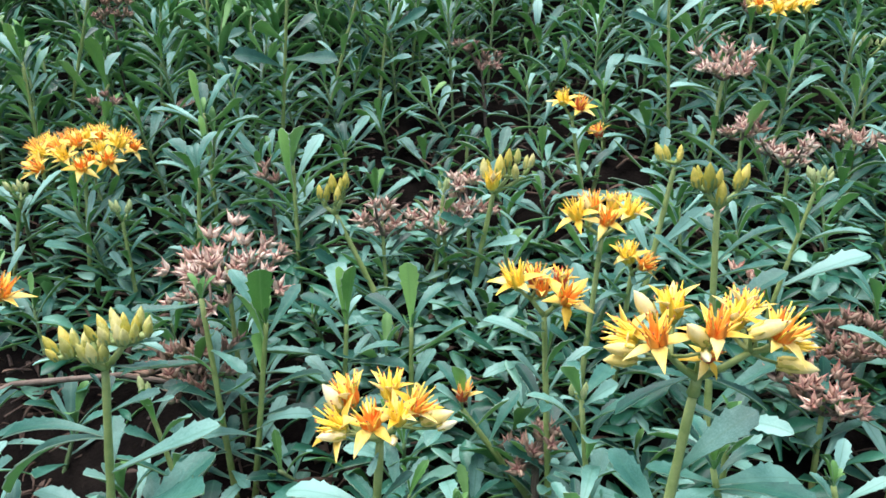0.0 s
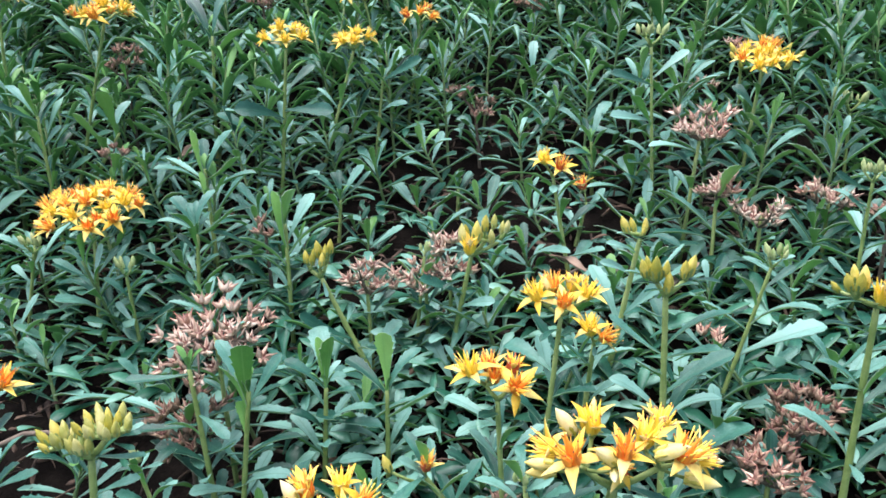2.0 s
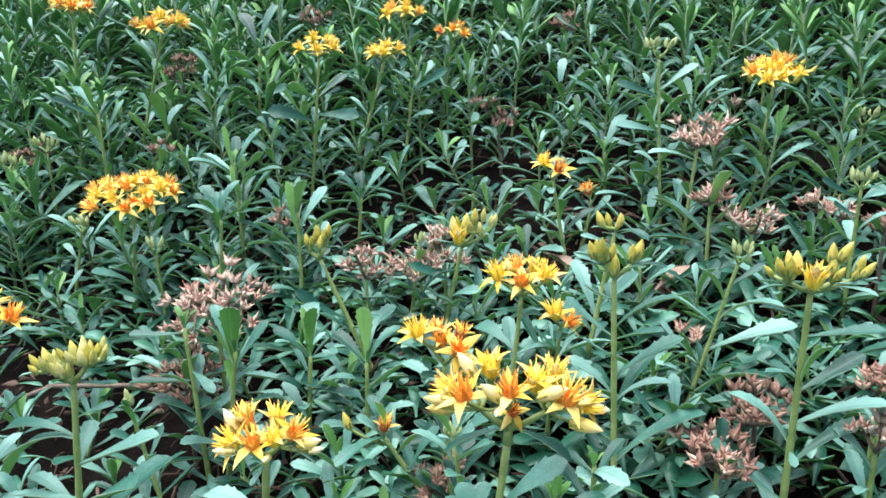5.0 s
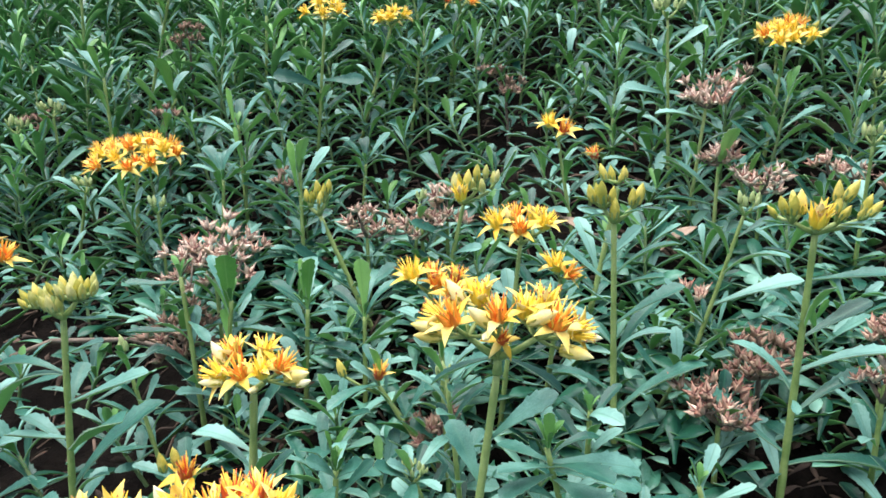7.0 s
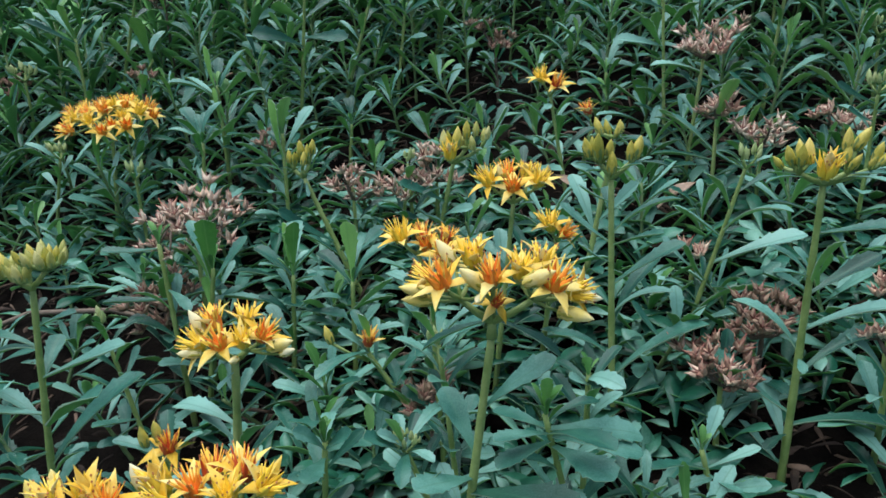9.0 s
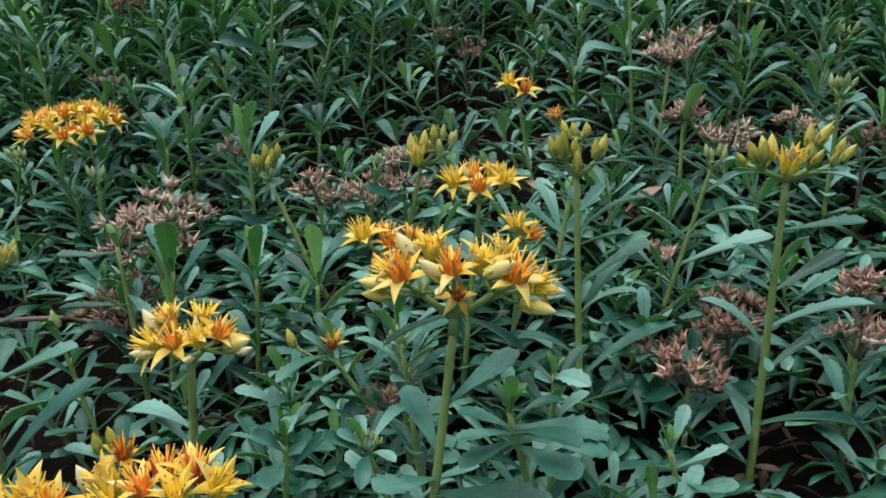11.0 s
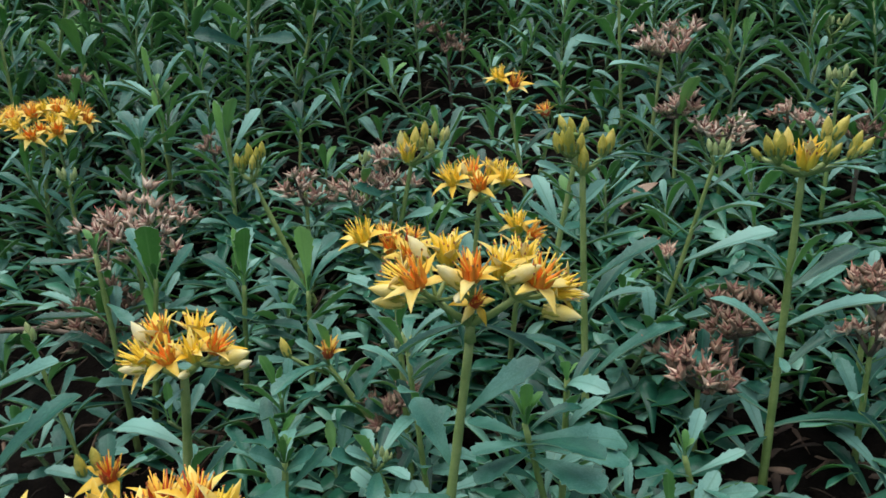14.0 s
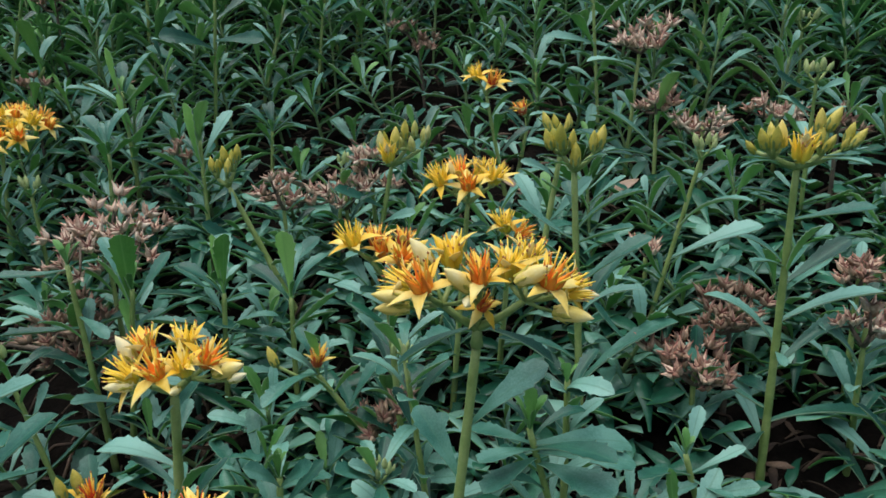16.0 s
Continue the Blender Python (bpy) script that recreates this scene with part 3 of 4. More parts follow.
# cymes of closed buds: the forks of the stem, then each bud with its facing and length
FORKED_BUDS = [(0.0, -3, 2.6, 0.02, -0.1, 1.0, 12.5, True), (-9.6, -2, 9.6, -0.25, -0.1, 1.0, 10.5, False), (-5.4, -4, 9.4, -0.06, -0.15, 1.0, 13.0, False), (-1.4, -2, 9.8, 0.1, -0.1, 1.0, 10.5, False),
               (-7.5, 2, 9.8, -0.15, 0.1, 1.0, 11.0, False), (7.6, 1, 8.0, 0.05, -0.1, 1.0, 11.0, False), (10.0, 2, 8.4, 0.22, -0.05, 1.0, 12.5, False)]
FORKED_NODES = [(-5.0, -1, 7.0), (8.2, 1, 6.6)]
FORKED_BRACTS = [(-5.0, -1, 7.0, 178, 18, 15), (-4.0, -2, 6.0, -170, 6, 12), (8.2, 1, 6.4, 0, -4, 16), (8.5, 1, 6.4, 25, 10, 10), (0, -1, 2.0, -150, 10, 13), (1, 0, 2.0, -25, 22, 14)]
SPREAD_BUDS = [(-12.5, -2, 7.6, -0.35, -0.15, 1.0, 12.0, False), (-9.8, -4, 7.8, -0.05, -0.2, 1.0, 12.0, False), (-5.9, 0, 7.8, -0.1, 0.0, 1.0, 13.5, True), (-15.0, 2, 5.4, -0.65, -0.1, 0.8, 9.5, False), (-8.6, 3, 8.8, -0.1, 0.2, 1.0, 11.0, False),
               (6.8, 0, 13.0, -0.02, -0.1, 1.0, 13.5, False), (10.5, 2, 13.0, 0.5, -0.05, 1.0, 13.0, False), (8.2, -3, 6.4, 0.35, -0.4, 0.9, 11.0, False), (6.6, -2, 8.6, 0.1, 0.15, 1.0, 11.5, False), (17.8, 2, 7.8, 0.3, 0.0, 1.0, 11.5, False), (19.2, 0, 7.4, 0.62, -0.1, 0.9, 10.0, False), (15.5, -1, 6.4, 0.1, -0.5, 0.8, 8.0, False)]
SPREAD_NODES = [(-9.6, -2, 4.4), (7.6, -1, 4.4), (17.0, 1, 5.6)]
SPREAD_BRACTS = [(-9.6, -2, 4.2, 180, 2, 12), (-8.0, -3, 3.0, -168, -6, 15), (-10, 1, 4.4, 165, 14, 10), (7.6, -1, 4.0, -6, 4, 14), (8.0, -2, 3.2, -20, -6, 17), (17.0, 1, 5.4, 0, 8, 9), (18, 0, 5.4, -30, 2, 8), (3, -2, 6.0, 160, 20, 9)]
CUP_NODES = [(7.4, 1, 8.0), (-9.2, 0, 5.0), (-0.5, -4, 4.0)]
CUP_BUDS = [(7.4 + 9.6 * math.sqrt((k + 0.3) / 15) * math.cos(2.4 * k), 1 + 8.0 * math.sqrt((k + 0.3) / 15) * math.sin(2.4 * k), 9.6 + 0.45 * k * 0.5 - 1.2 * math.sqrt(k / 15), 0.45 * math.sqrt(k / 15) * math.cos(2.4 * k), 0.45 * math.sqrt(k / 15) * math.sin(2.4 * k), 1.0, 11.0 - 0.15 * k, k % 3 == 0) for k in range(15)]
CUP_BUDS += [(-9.6 + 7.5 * math.sqrt((k + 0.3) / 9) * math.cos(2.4 * k), 6.0 * math.sqrt((k + 0.3) / 9) * math.sin(2.4 * k), 6.4 - 1.4 * math.sqrt(k / 9), 0.55 * math.sqrt(k / 9) * math.cos(2.4 * k) - 0.15, 0.5 * math.sqrt(k / 9) * math.sin(2.4 * k), 1.0, 10.8 - 0.3 * k, k % 3 == 1) for k in range(9)]
CUP_BUDS += [(-0.5 + 3.0 * (k - 1), -5 + abs(k - 1), 4.6, 0.2 * (k - 1), -0.25, 1.0, 11.5 - abs(k - 1), False) for k in range(3)]
CUP_BRACTS = [(7.4, 1, 6.5, 10, 8, 12), (10, 0, 6.0, -25, 2, 11), (9, 3, 6, 40, 12, 11), (-9, 0, 3.6, 175, -4, 13), (-10, -2, 4.0, -150, 4, 11), (0, 0, 1.0, -4, 2, 22), (0, 0, 0.0, 160, -14, 16)]
OPENING_NODES = [(-3.0, 0, 5.5), (9.0, 0, 9.5), (17.0, 0, 9.0)]
OPENING_BUDS = [(-4.9, -1, 8.6, -0.03, 0.08, 1.0, 15.3, False), (-3.2, 3, 8.8, -0.01, -0.12, 1.0, 11.5, True), (2.9, -3, 9.1, 0.08, 0.08, 1.0, 16.0, True), (8.2, 1, 14.6, 0.09, -0.12, 1.0, 12.7, True), (13.4, 3, 15.7, 0.09, 0.08, 1.0, 11.8, False), (12.4, -2, 8.0, -0.06, -0.12, 1.0, 10.5, False), (18.0, 2, 12.8, 0.14, 0.08, 0.99, 9.8, False), (20.6, -1, 14.5, 0.19, -0.12, 0.98, 9.4, False), (5.1, 4, 7.7, 0.1, 0.08, 0.99, 10.3, False)]
OPENING_BRACTS = [(-3, -1, 3.0, 178, 4, 14), (3, -2, 3.0, -12, -8, 12), (9, 0, 8.0, -20, 4, 10), (17, 0, 8.0, 10, 6, 9), (0, 0, 0.5, 130, 10, 16)]
CLUSTER_NODES = [(-5.5, -1, 5.0), (0.5, -2, 5.5), (4.0, 0, 8.0)]
CLUSTER_BUDS = [(-7.2, -1, 8.6, -0.07, 0.08, 1.0, 10.6, False), (-3.5, -3, 8.4, 0.09, -0.12, 1.0, 9.4, False), (1.9, -4, 8.0, 0.13, 0.08, 0.99, 11.1, True), (-0.1, 1, 11.7, -0.05, -0.12, 1.0, 13.1, False), (4.0, -1, 12.2, 0.04, 0.08, 1.0, 10.1, True), (6.2, 2, 13.7, 0.12, -0.12, 0.99, 10.6, False), (-4.4, 4, 8.9, 0.04, 0.08, 1.0, 8.6, False)]
CLUSTER_BRACTS = [(-5, -1, 4.0, 175, 8, 9), (4, 0, 7.0, -8, 6, 11), (0, -1, 2.0, -30, 0, 11), (0, 0, 0.0, -110, -60, 13), (1, 0, 0.0, -60, -62, 12)]
CYMES = {"opening": (OPENING_NODES, OPENING_BUDS, OPENING_BRACTS), "cluster": (CLUSTER_NODES, CLUSTER_BUDS, CLUSTER_BRACTS), "forked": (FORKED_NODES, FORKED_BUDS, FORKED_BRACTS), "spread": (SPREAD_NODES, SPREAD_BUDS, SPREAD_BRACTS), "cup": (CUP_NODES, CUP_BUDS, CUP_BRACTS)}


def flowering(top, base, flowers=6, spread=16, ripe=0.5, buds=0, tilt=0.0, head="", withered=False, leaves=()):
    many = flowers > 3 or head in ("near", "left", "front", "corner", "pair", "trio")
    label = "stonecrop with a flat head of yellow and orange star flowers" if many else "stonecrop sprig with few orange-centred star flowers"
    thing, axis = plant("flowering_stonecrop", top, base, leaves, label, GROUP, 0.0018 if head in ("near", "left", "front", "corner") else 0.0014)
    if head:
        nodes, rows, closed = BLOOMS[head]
        nodes = [axis + Vector(p) / 1000 for p in nodes]
        fork = axis + Vector((0.4, -1.0, 6.0)) / 1000 if head == "near" else axis
        if head == "near":
            branch(thing, axis, fork, 0.0017)
        for p in nodes:
            branch(thing, fork, p, 0.0012 if head in ("near", "left", "front", "corner") else 0.0010)
        for x, y, z, kind, wx, wy, wz, size, opening in rows:
            at, way = axis + Vector((x, y, z)) / 1000, Vector((wx, wy, wz))
            flower(thing, at, way, kind, size, opening)
            branch(thing, min(nodes, key=lambda p: (p - at).length), at - way.normalized() * 0.001, 0.0008)
        for x, y, z, wx, wy, wz, mm in closed:
            at = axis + Vector((x, y, z)) / 1000
            bud(thing, at, (wx, wy, wz), mm / 1000, ripe=True)
            branch(thing, min(nodes, key=lambda p: (p - at).length), at, 0.0006)
        if head not in ("near", "left", "front", "corner"):
            bracts(thing, axis, 3, 0.013)
        return thing
    if withered:
        lone = buds == 1
        flower(thing, axis + Vector((0, 0, 0.004)), (0.25, -0.25, 1), "old", 1.0 if lone else 1.25, 52 if lone else 14)
        branch(thing, axis, axis + Vector((0, 0, 0.004)), 0.0008)
        for k in range(buds):
            at = axis + (Vector((-0.0155, -0.006, 0.007)) if lone else Vector((-0.0105 + 0.0055 * k, 0.002 * k, 0.006 + 0.002 * k)))
            bud(thing, at, (-0.3, 0, 1) if lone else (-0.12, 0, 1), 0.0095)
            branch(thing, axis - Vector((0, 0, 0.004)), at, 0.0008)
        return thing
    spots = disc(flowers + buds, spread)
    nodes = [axis + Vector((spread * 0.00045 * math.cos(a), spread * 0.00045 * math.sin(a), 0.006)) for a in (0.4, 2.5, 4.6)]
    for p in nodes if flowers > 2 else ():
        branch(thing, axis, p, 0.0010)
    for k, (x, y, r) in enumerate(spots):
        at = axis + Vector((x, y, 0.010 - 0.008 * r * r + tilt * y + rng.uniform(-0.0035, 0.0035)))
        way = Vector((0.8 * x / (spread / 1000), 0.8 * y / (spread / 1000) - 0.15 - tilt, 1.0))
        if k >= flowers:
            bud(thing, at, way, rng.uniform(0.007, 0.0095))
        else:
            state = "young" if rng.random() > ripe else ("old" if ripe > 0.95 and rng.random() < 0.5 else "ripe")
            flower(thing, at, way + Vector((rng.uniform(-0.3, 0.3), rng.uniform(-0.3, 0.2), 0)), state, rng.uniform(0.95, 1.25), rng.uniform(0, 40))
        branch(thing, min(nodes, key=lambda p: (p - at).length) if flowers > 2 else axis, at - way.normalized() * 0.001, 0.0006)
    bracts(thing, axis, 3, 0.016)
    return thing


def budding(top, base, buds=7, spread=10, size=1.0, fresh=False, opened=0, cyme="", leaves=()):
    label = "stonecrop stem topped by small green closed buds" if fresh else "stonecrop stem topped by pointed yellow-green buds"
    thing, axis = plant("budding_stonecrop", top, base, leaves, label, GROUP, 0.0016 if size > 0.8 else 0.0012)
    if cyme:
        nodes, rows, small = CYMES[cyme]
        nodes = [axis + Vector(p) / 1000 for p in nodes]
        for p in nodes:
            branch(thing, axis, p, 0.0012)
        for k in range(opened):
            flower(thing, axis + Vector((-0.001, -0.005, 0.003)), (0.05, -0.25, 1), "young", 1.3, 72)
        for x, y, z, wx, wy, wz, mm, ripe in rows:
            at = axis + Vector((x, y, z)) / 1000
            bud(thing, at, (wx, wy, wz), mm / 1000 * (rng.uniform(0.62, 0.86) if cyme == "cup" else rng.uniform(0.68, 0.86) if cyme == "spread" else rng.uniform(0.74, 0.92)), ripe=ripe and cyme == "spread", pale=cyme in ("cup", "opening") and not ripe)
            branch(thing, min(nodes + [axis], key=lambda p: (p - at).length), at + Vector((wx, wy, wz)).normalized() * 0.001, 0.0009)
        for x, y, z, az, el, mm in small:
            part("bract", LEAVES[(0, 3, 5, 7)[rng.randrange(4)]], thing, leaf_pose(axis + Vector((x, y, z)) / 1000, az, el, mm / 1000), "small finger-shaped bract")
        return thing
    arms = 1 if buds < 6 else 3 if buds < 16 else 2
    turn = rng.uniform(-0.35, 0.35)
    ends = [axis + Vector((0.62 * spread / 1000 * math.cos(turn + 6.283 * k / arms), 0.5 * spread / 1000 * math.sin(turn + 6.283 * k / arms), (0.006 + rng.uniform(-0.001, 0.002)) * size)) if arms > 1 else axis + Vector((0, 0, 0.002)) for k in range(arms)]
    for p in ends if arms > 1 else ():
        branch(thing, axis - Vector((0, 0, 0.003 * size)), p, 0.0012 * size)
        for k in range(2):
            part("bract", LEAVES[(0, 3, 5, 7)[rng.randrange(4)]], thing, leaf_pose(p - Vector((0, 0, 0.002 * size)), rng.uniform(0, 360), rng.uniform(-5, 25), rng.uniform(0.007, 0.011) * size), "small finger-shaped bract")
    each = buds / arms
    for k in range(buds):
        p, m = ends[k % arms], k // arms
        a = 2.4 * m + 1.9 * (k % arms)
        r = (0.0034 if buds < 16 else 0.0027) * size * math.sqrt(m + (0.15 if arms > 1 else 0.4)) if each > 1.5 else 0.0
        at = p + Vector((r * math.cos(a), r * math.sin(a), 0.003 * size - 0.35 * r + rng.uniform(-0.001, 0.0015)))
        out = p - axis
        way = Vector((out.x * 40 + 45 * r * math.cos(a) + rng.uniform(-0.18, 0.18), out.y * 40 + 45 * r * math.sin(a) + rng.uniform(-0.18, 0.18), 1.0))
        bud(thing, at, way, 0.0096 * size * rng.choice((0.62, 0.85, 0.95, 1.05, 1.18)), fresh)
        branch(thing, p, at + way.normalized() * 0.001, 0.0009 * size)
    bracts(thing, axis, 4, 0.017 * size + 0.003)
    return thing


def seeded(top, base, pods=10, spread=15, tone=0, tilt=0.0, leaves=()):
    label = ("stonecrop with a spent head of pinkish dry star pods", "stonecrop with a withered head of dark brown pods", "stonecrop with a spent head of reddish star pods")[tone]
    thing, axis = plant("spent_stonecrop", top, base, leaves, label, GROUP, 0.0013, brown=tone == 1)
    # the stars sit in loose clumps at the ends of bent side branches
    arms = 1 if pods < 6 else 3 if pods < 15 else 5
    turn = rng.uniform(0, 6.28)
    clumps = [Vector((spread / 1000 * 0.62 * math.cos(turn + 6.283 * k / arms), spread / 1000 * 0.58 * math.sin(turn + 6.283 * k / arms), rng.uniform(-0.008, 0.006))) * (rng.uniform(0.8, 1.15) if arms > 1 else 0) for k in range(arms)]
    for p in clumps:
        branch(thing, axis - Vector((0, 0, 0.008)), axis + p, 0.0010, True)
    for k in range(int(pods * 1.15)):
        p, m = clumps[k % arms], k // arms
        a = 2.4 * m + k % arms + rng.uniform(-0.3, 0.3)
        r = 0.0050 * math.sqrt(m + (0.1 if arms > 1 else 0.5))
        x, y = p.x + r * math.cos(a), p.y + r * math.sin(a)
        at = axis + Vector((x, y, p.z + 0.005 - 25 * r * r + tilt * y + rng.uniform(-0.006, 0.005)))
        way = Vector((45 * (x - 0.5 * p.x) + rng.uniform(-0.45, 0.45), 45 * (y - 0.5 * p.y) + rng.uniform(-0.45, 0.45) - 0.2, 1.0))
        tint = tone if rng.random() < 0.82 else (2, 1, 1)[tone]
        part("seed_pod", PODS[tint][rng.randrange(3)], thing, aim(at, way, rng.uniform(0.0064, 0.0092), rng.uniform(0, 6)))
        branch(thing, axis + p, at, 0.0006, True)
    return thing


def shoot(top, base, young=False, leaves=()):
    thing, axis = plant("stonecrop_shoot", top, base, leaves, "leafy blue-green stonecrop shoot with toothed fleshy leaves", GROUP, 0.0014)
    turn = rng.uniform(0, 360)
    for k in range(7 if young else 4):
        turn += 137.5
        part("leaf", YOUNG[rng.randrange(3)], thing, leaf_pose(axis * 0.99, turn, 56 + 5 * k, rng.uniform(0.008, 0.014)))
    return thing


flowering((0.0837, 0.1485, 0.1426), (0.0625, 0.1485), head='near',
    leaves=[(0.82, 8, 38, 32, 8), (0.7, 132, 38, 28, -4), (0.60, -28, 14, 46, 4), (0.64, -123, 20, 30, -9), (1.04, -176, -26, 27, 0), (1.04, 2, -30, 25, 0)])
budding((0.2029, 0.2364, 0.1736), (0.2002, 0.2364), cyme='spread', opened=1,
    leaves=[(0.91, 175, 14, 20, 0), (0.86, 4, 6, 33, 0), (0.73, 148, 28, 21, 4), (0.73, -156, 15, 18, -5), (0.69, -58, 60, 30, -5), (0.68, 25, 22, 36, 4), (0.57, 5, 13, 44, 0), (0.49, 146, 30, 35, 4), (0.42, 25, 23, 42, 4), (0.48, -95, 4, 16, 3), (0.3, 147, 27, 43, 4), (0.26, 4, -5, 52, 0), (0.23, -136, -7, 16, 3), (0.18, 103, 30, 38, -4), (0.12, 130, 0, 34, -9)])
budding((0.122, 0.2583, 0.1698), (0.1263, 0.2583), cyme='forked',
    leaves=[(0.78, 151, 28, 31, 4), (0.92, -150, 30, 19, -5), (0.81, 5, 28, 34, 0), (0.77, -29, 22, 27, -5), (0.71, -149, 34, 21, -5), (0.63, 5, 32, 38, 0), (0.47, 40, 46, 42, 4), (0.52, 5, 23, 30, 0), (0.28, 5, 33, 52, 0), (0.36, 175, 19, 30, 0), (0.55, 160, 30, 30, 4), (0.85, 100, 40, 20, 2)])
budding((0.124, 0.3373, 0.1705), (0.1048, 0.3373), buds=5, spread=9,
    leaves=[(1.0, -42, 1, 24, 10), (0.92, -158, 24, 21, -40), (0.79, -159, 31, 23, -42), (0.51, 121, 46, 40, -5), (0.57, -31, 47, 37, 45), (0.43, -154, 45, 30, -46)])
budding((0.188, 0.3158, 0.1624), (0.1612, 0.3158), buds=8, spread=7, size=0.55, fresh=True,
    leaves=[(0.98, 174, 34, 17, 0), (0.78, -142, 49, 30, -5), (0.87, 26, 24, 23, 4), (0.65, 174, 32, 29, 0), (0.67, -32, 26, 38, -5), (0.51, 5, 18, 49, 0), (0.42, -139, 53, 31, -5), (0.39, 94, 62, 16, 4), (0.24, -32, 30, 49, -5), (0.3, 175, 27, 26, 0), (0.18, -41, 30, 40, 11)])
shoot((-0.0747, 0.256, 0.1216), (-0.0903, 0.256),
    leaves=[(0.93, 138, 48, 36, 4), (0.9, -59, 82, 37, -5), (0.91, 46, 45, 30, 4), (0.88, -137, 69, 31, -5), (0.72, -67, 85, 23, -5), (0.6, 5, 21, 32, 0), (0.63, 176, -10, 11, 0), (0.64, 29, 4, 14, 4), (0.55, 153, 24, 19, 4), (0.5, 5, 7, 25, 0)])
shoot((-0.0435, 0.2833, 0.1085), (-0.0504, 0.2833),
    leaves=[(1.0, -111, 84, 31, -5), (1.0, 107, 34, 38, 2), (1.0, -44, 75, 33, -5), (0.98, 174, 36, 27, 0), (0.95, -25, 20, 20, -5), (0.77, 176, 1, 43, 0), (0.83, 144, 40, 19, 4), (0.68, 5, 19, 29, 0), (0.71, 5, -7, 30, 0), (1.0, 48, 48, 16, 4)])
shoot((-0.0126, 0.2898, 0.1033), (-0.0155, 0.2898),
    leaves=[(1.0, -95, 86, 35, -5), (1.0, 94, 34, 34, 2), (0.95, 150, 29, 31, 4), (0.95, 40, 42, 31, 4), (0.74, -30, 38, 41, -5), (0.39, 48, 47, 27, 4), (0.58, 175, 24, 23, 0), (0.45, 175, 12, 34, 0)])
shoot((-0.154, 0.4366, 0.1919), (-0.154, 0.4366),
    leaves=[(0.91, -112, 78, 38, -5), (0.93, 105, 56, 30, 2), (0.92, -26, 29, 38, -5), (0.87, -142, 28, 38, -5), (0.91, 158, 21, 38, 4), (0.7, -106, 80, 29, -5), (0.81, 5, 22, 38, 0), (0.94, 47, 50, 38, 4), (0.66, 5, 9, 28, 0), (0.61, 158, 19, 33, 4)])
shoot((-0.147, 0.3929, 0.1590), (-0.1564, 0.3929),
    leaves=[(1.0, 155, 32, 31, 4), (1.0, 147, 45, 31, 4), (1.0, 125, 50, 23, 2), (1.0, 103, 54, 23, 2), (1.0, 175, 17, 28, 0), (1.0, 6, 32, 31, 0), (1.0, 56, 55, 31, 4), (1.0, -105, 41, 31, 3), (1.0, -34, 23, 29, 3)])
shoot((-0.088, 0.3906, 0.1655), (-0.091, 0.3906),
    leaves=[(0.8, -111, 79, 42, -5), (0.89, -39, 69, 37, -5), (0.85, 46, 50, 37, 4), (0.82, 147, 43, 23, 4), (0.71, 176, 0, 41, 0), (0.75, 6, 34, 43, 0), (0.66, -139, 42, 41, -5), (0.89, 104, 42, 20, 2)])
shoot((-0.0718, 0.4857, 0.1552), (-0.0763, 0.4857),
    leaves=[(1.0, 157, 19, 32, 4), (1.0, 152, 34, 32, 4), (1.0, 122, 50, 24, 2), (1.0, 101, 56, 24, 2), (1.0, 41, 46, 32, 4), (1.0, 34, 34, 32, 4), (0.94, 176, -6, 32, 0), (1.0, -140, 43, 20, -5), (0.88, -24, 13, 32, -5)])
shoot((0.0157, 0.5094, 0.1555), (0.0143, 0.5094),
    leaves=[(0.83, -140, 0, 25, -11), (0.93, -139, 55, 19, 10), (0.93, 58, 34, 22, 6), (0.83, -24, 30, 29, 45), (0.96, 92, 55, 16, 1)])
shoot((0.1193, 0.5332, 0.1855), (0.1209, 0.5332),
    leaves=[(0.97, -146, 51, 21, 10), (0.97, 110, 48, 24, -4), (0.97, 57, 42, 42, 5), (0.85, -42, 52, 23, -10), (0.75, -151, 11, 26, -41)])
shoot((-0.288, 0.4724, 0.2256), (-0.2882, 0.4724),
    leaves=[(0.97, -112, 26, 42, -49), (0.99, 162, 42, 34, -7), (0.99, -82, 61, 31, 5), (0.97, 83, 30, 34, 8), (0.94, 73, 40, 36, 8), (0.87, -93, 27, 24, 10)])
shoot((-0.2496, 0.5142, 0.2046), (-0.3128, 0.5142),
    leaves=[(0.96, -83, 63, 43, 4), (0.86, -110, 47, 44, 10), (0.92, 68, 53, 36, 8)])
shoot((0.0778, 0.6428, 0.2237), (0.0876, 0.6428),
    leaves=[(0.9, -137, 45, 36, 9), (0.96, 82, 64, 36, 1), (0.94, 27, 44, 40, 10), (0.82, -38, 36, 50, -11), (0.69, -107, 64, 24, 3)])
shoot((-0.048, 0.5776, 0.234), (-0.0602, 0.5776),
    leaves=[(0.9, -124, 43, 32, 9), (0.94, 123, 44, 28, -4), (1.0, 49, 40, 36, 9), (0.97, -24, 26, 43, 50), (0.65, -27, 18, 30, 46), (0.46, 148, 26, 30, -9)])
shoot((-0.1875, 0.575, 0.2721), (-0.1996, 0.575),
    leaves=[(0.93, 141, 53, 50, -5), (0.97, 63, 58, 48, 8), (0.84, -114, 27, 40, 11), (0.81, -18, 38, 46, -10), (0.73, -112, 30, 36, 10), (0.65, -14, 17, 36, 47)])
shoot((-0.1023, 0.255, 0.1341), (-0.0983, 0.255),
    leaves=[(0.98, -167, 0, 30, -10), (0.89, 103, 0, 16, 4), (0.72, -166, 0, 35, -9), (0.77, -34, -13, 24, 5)])
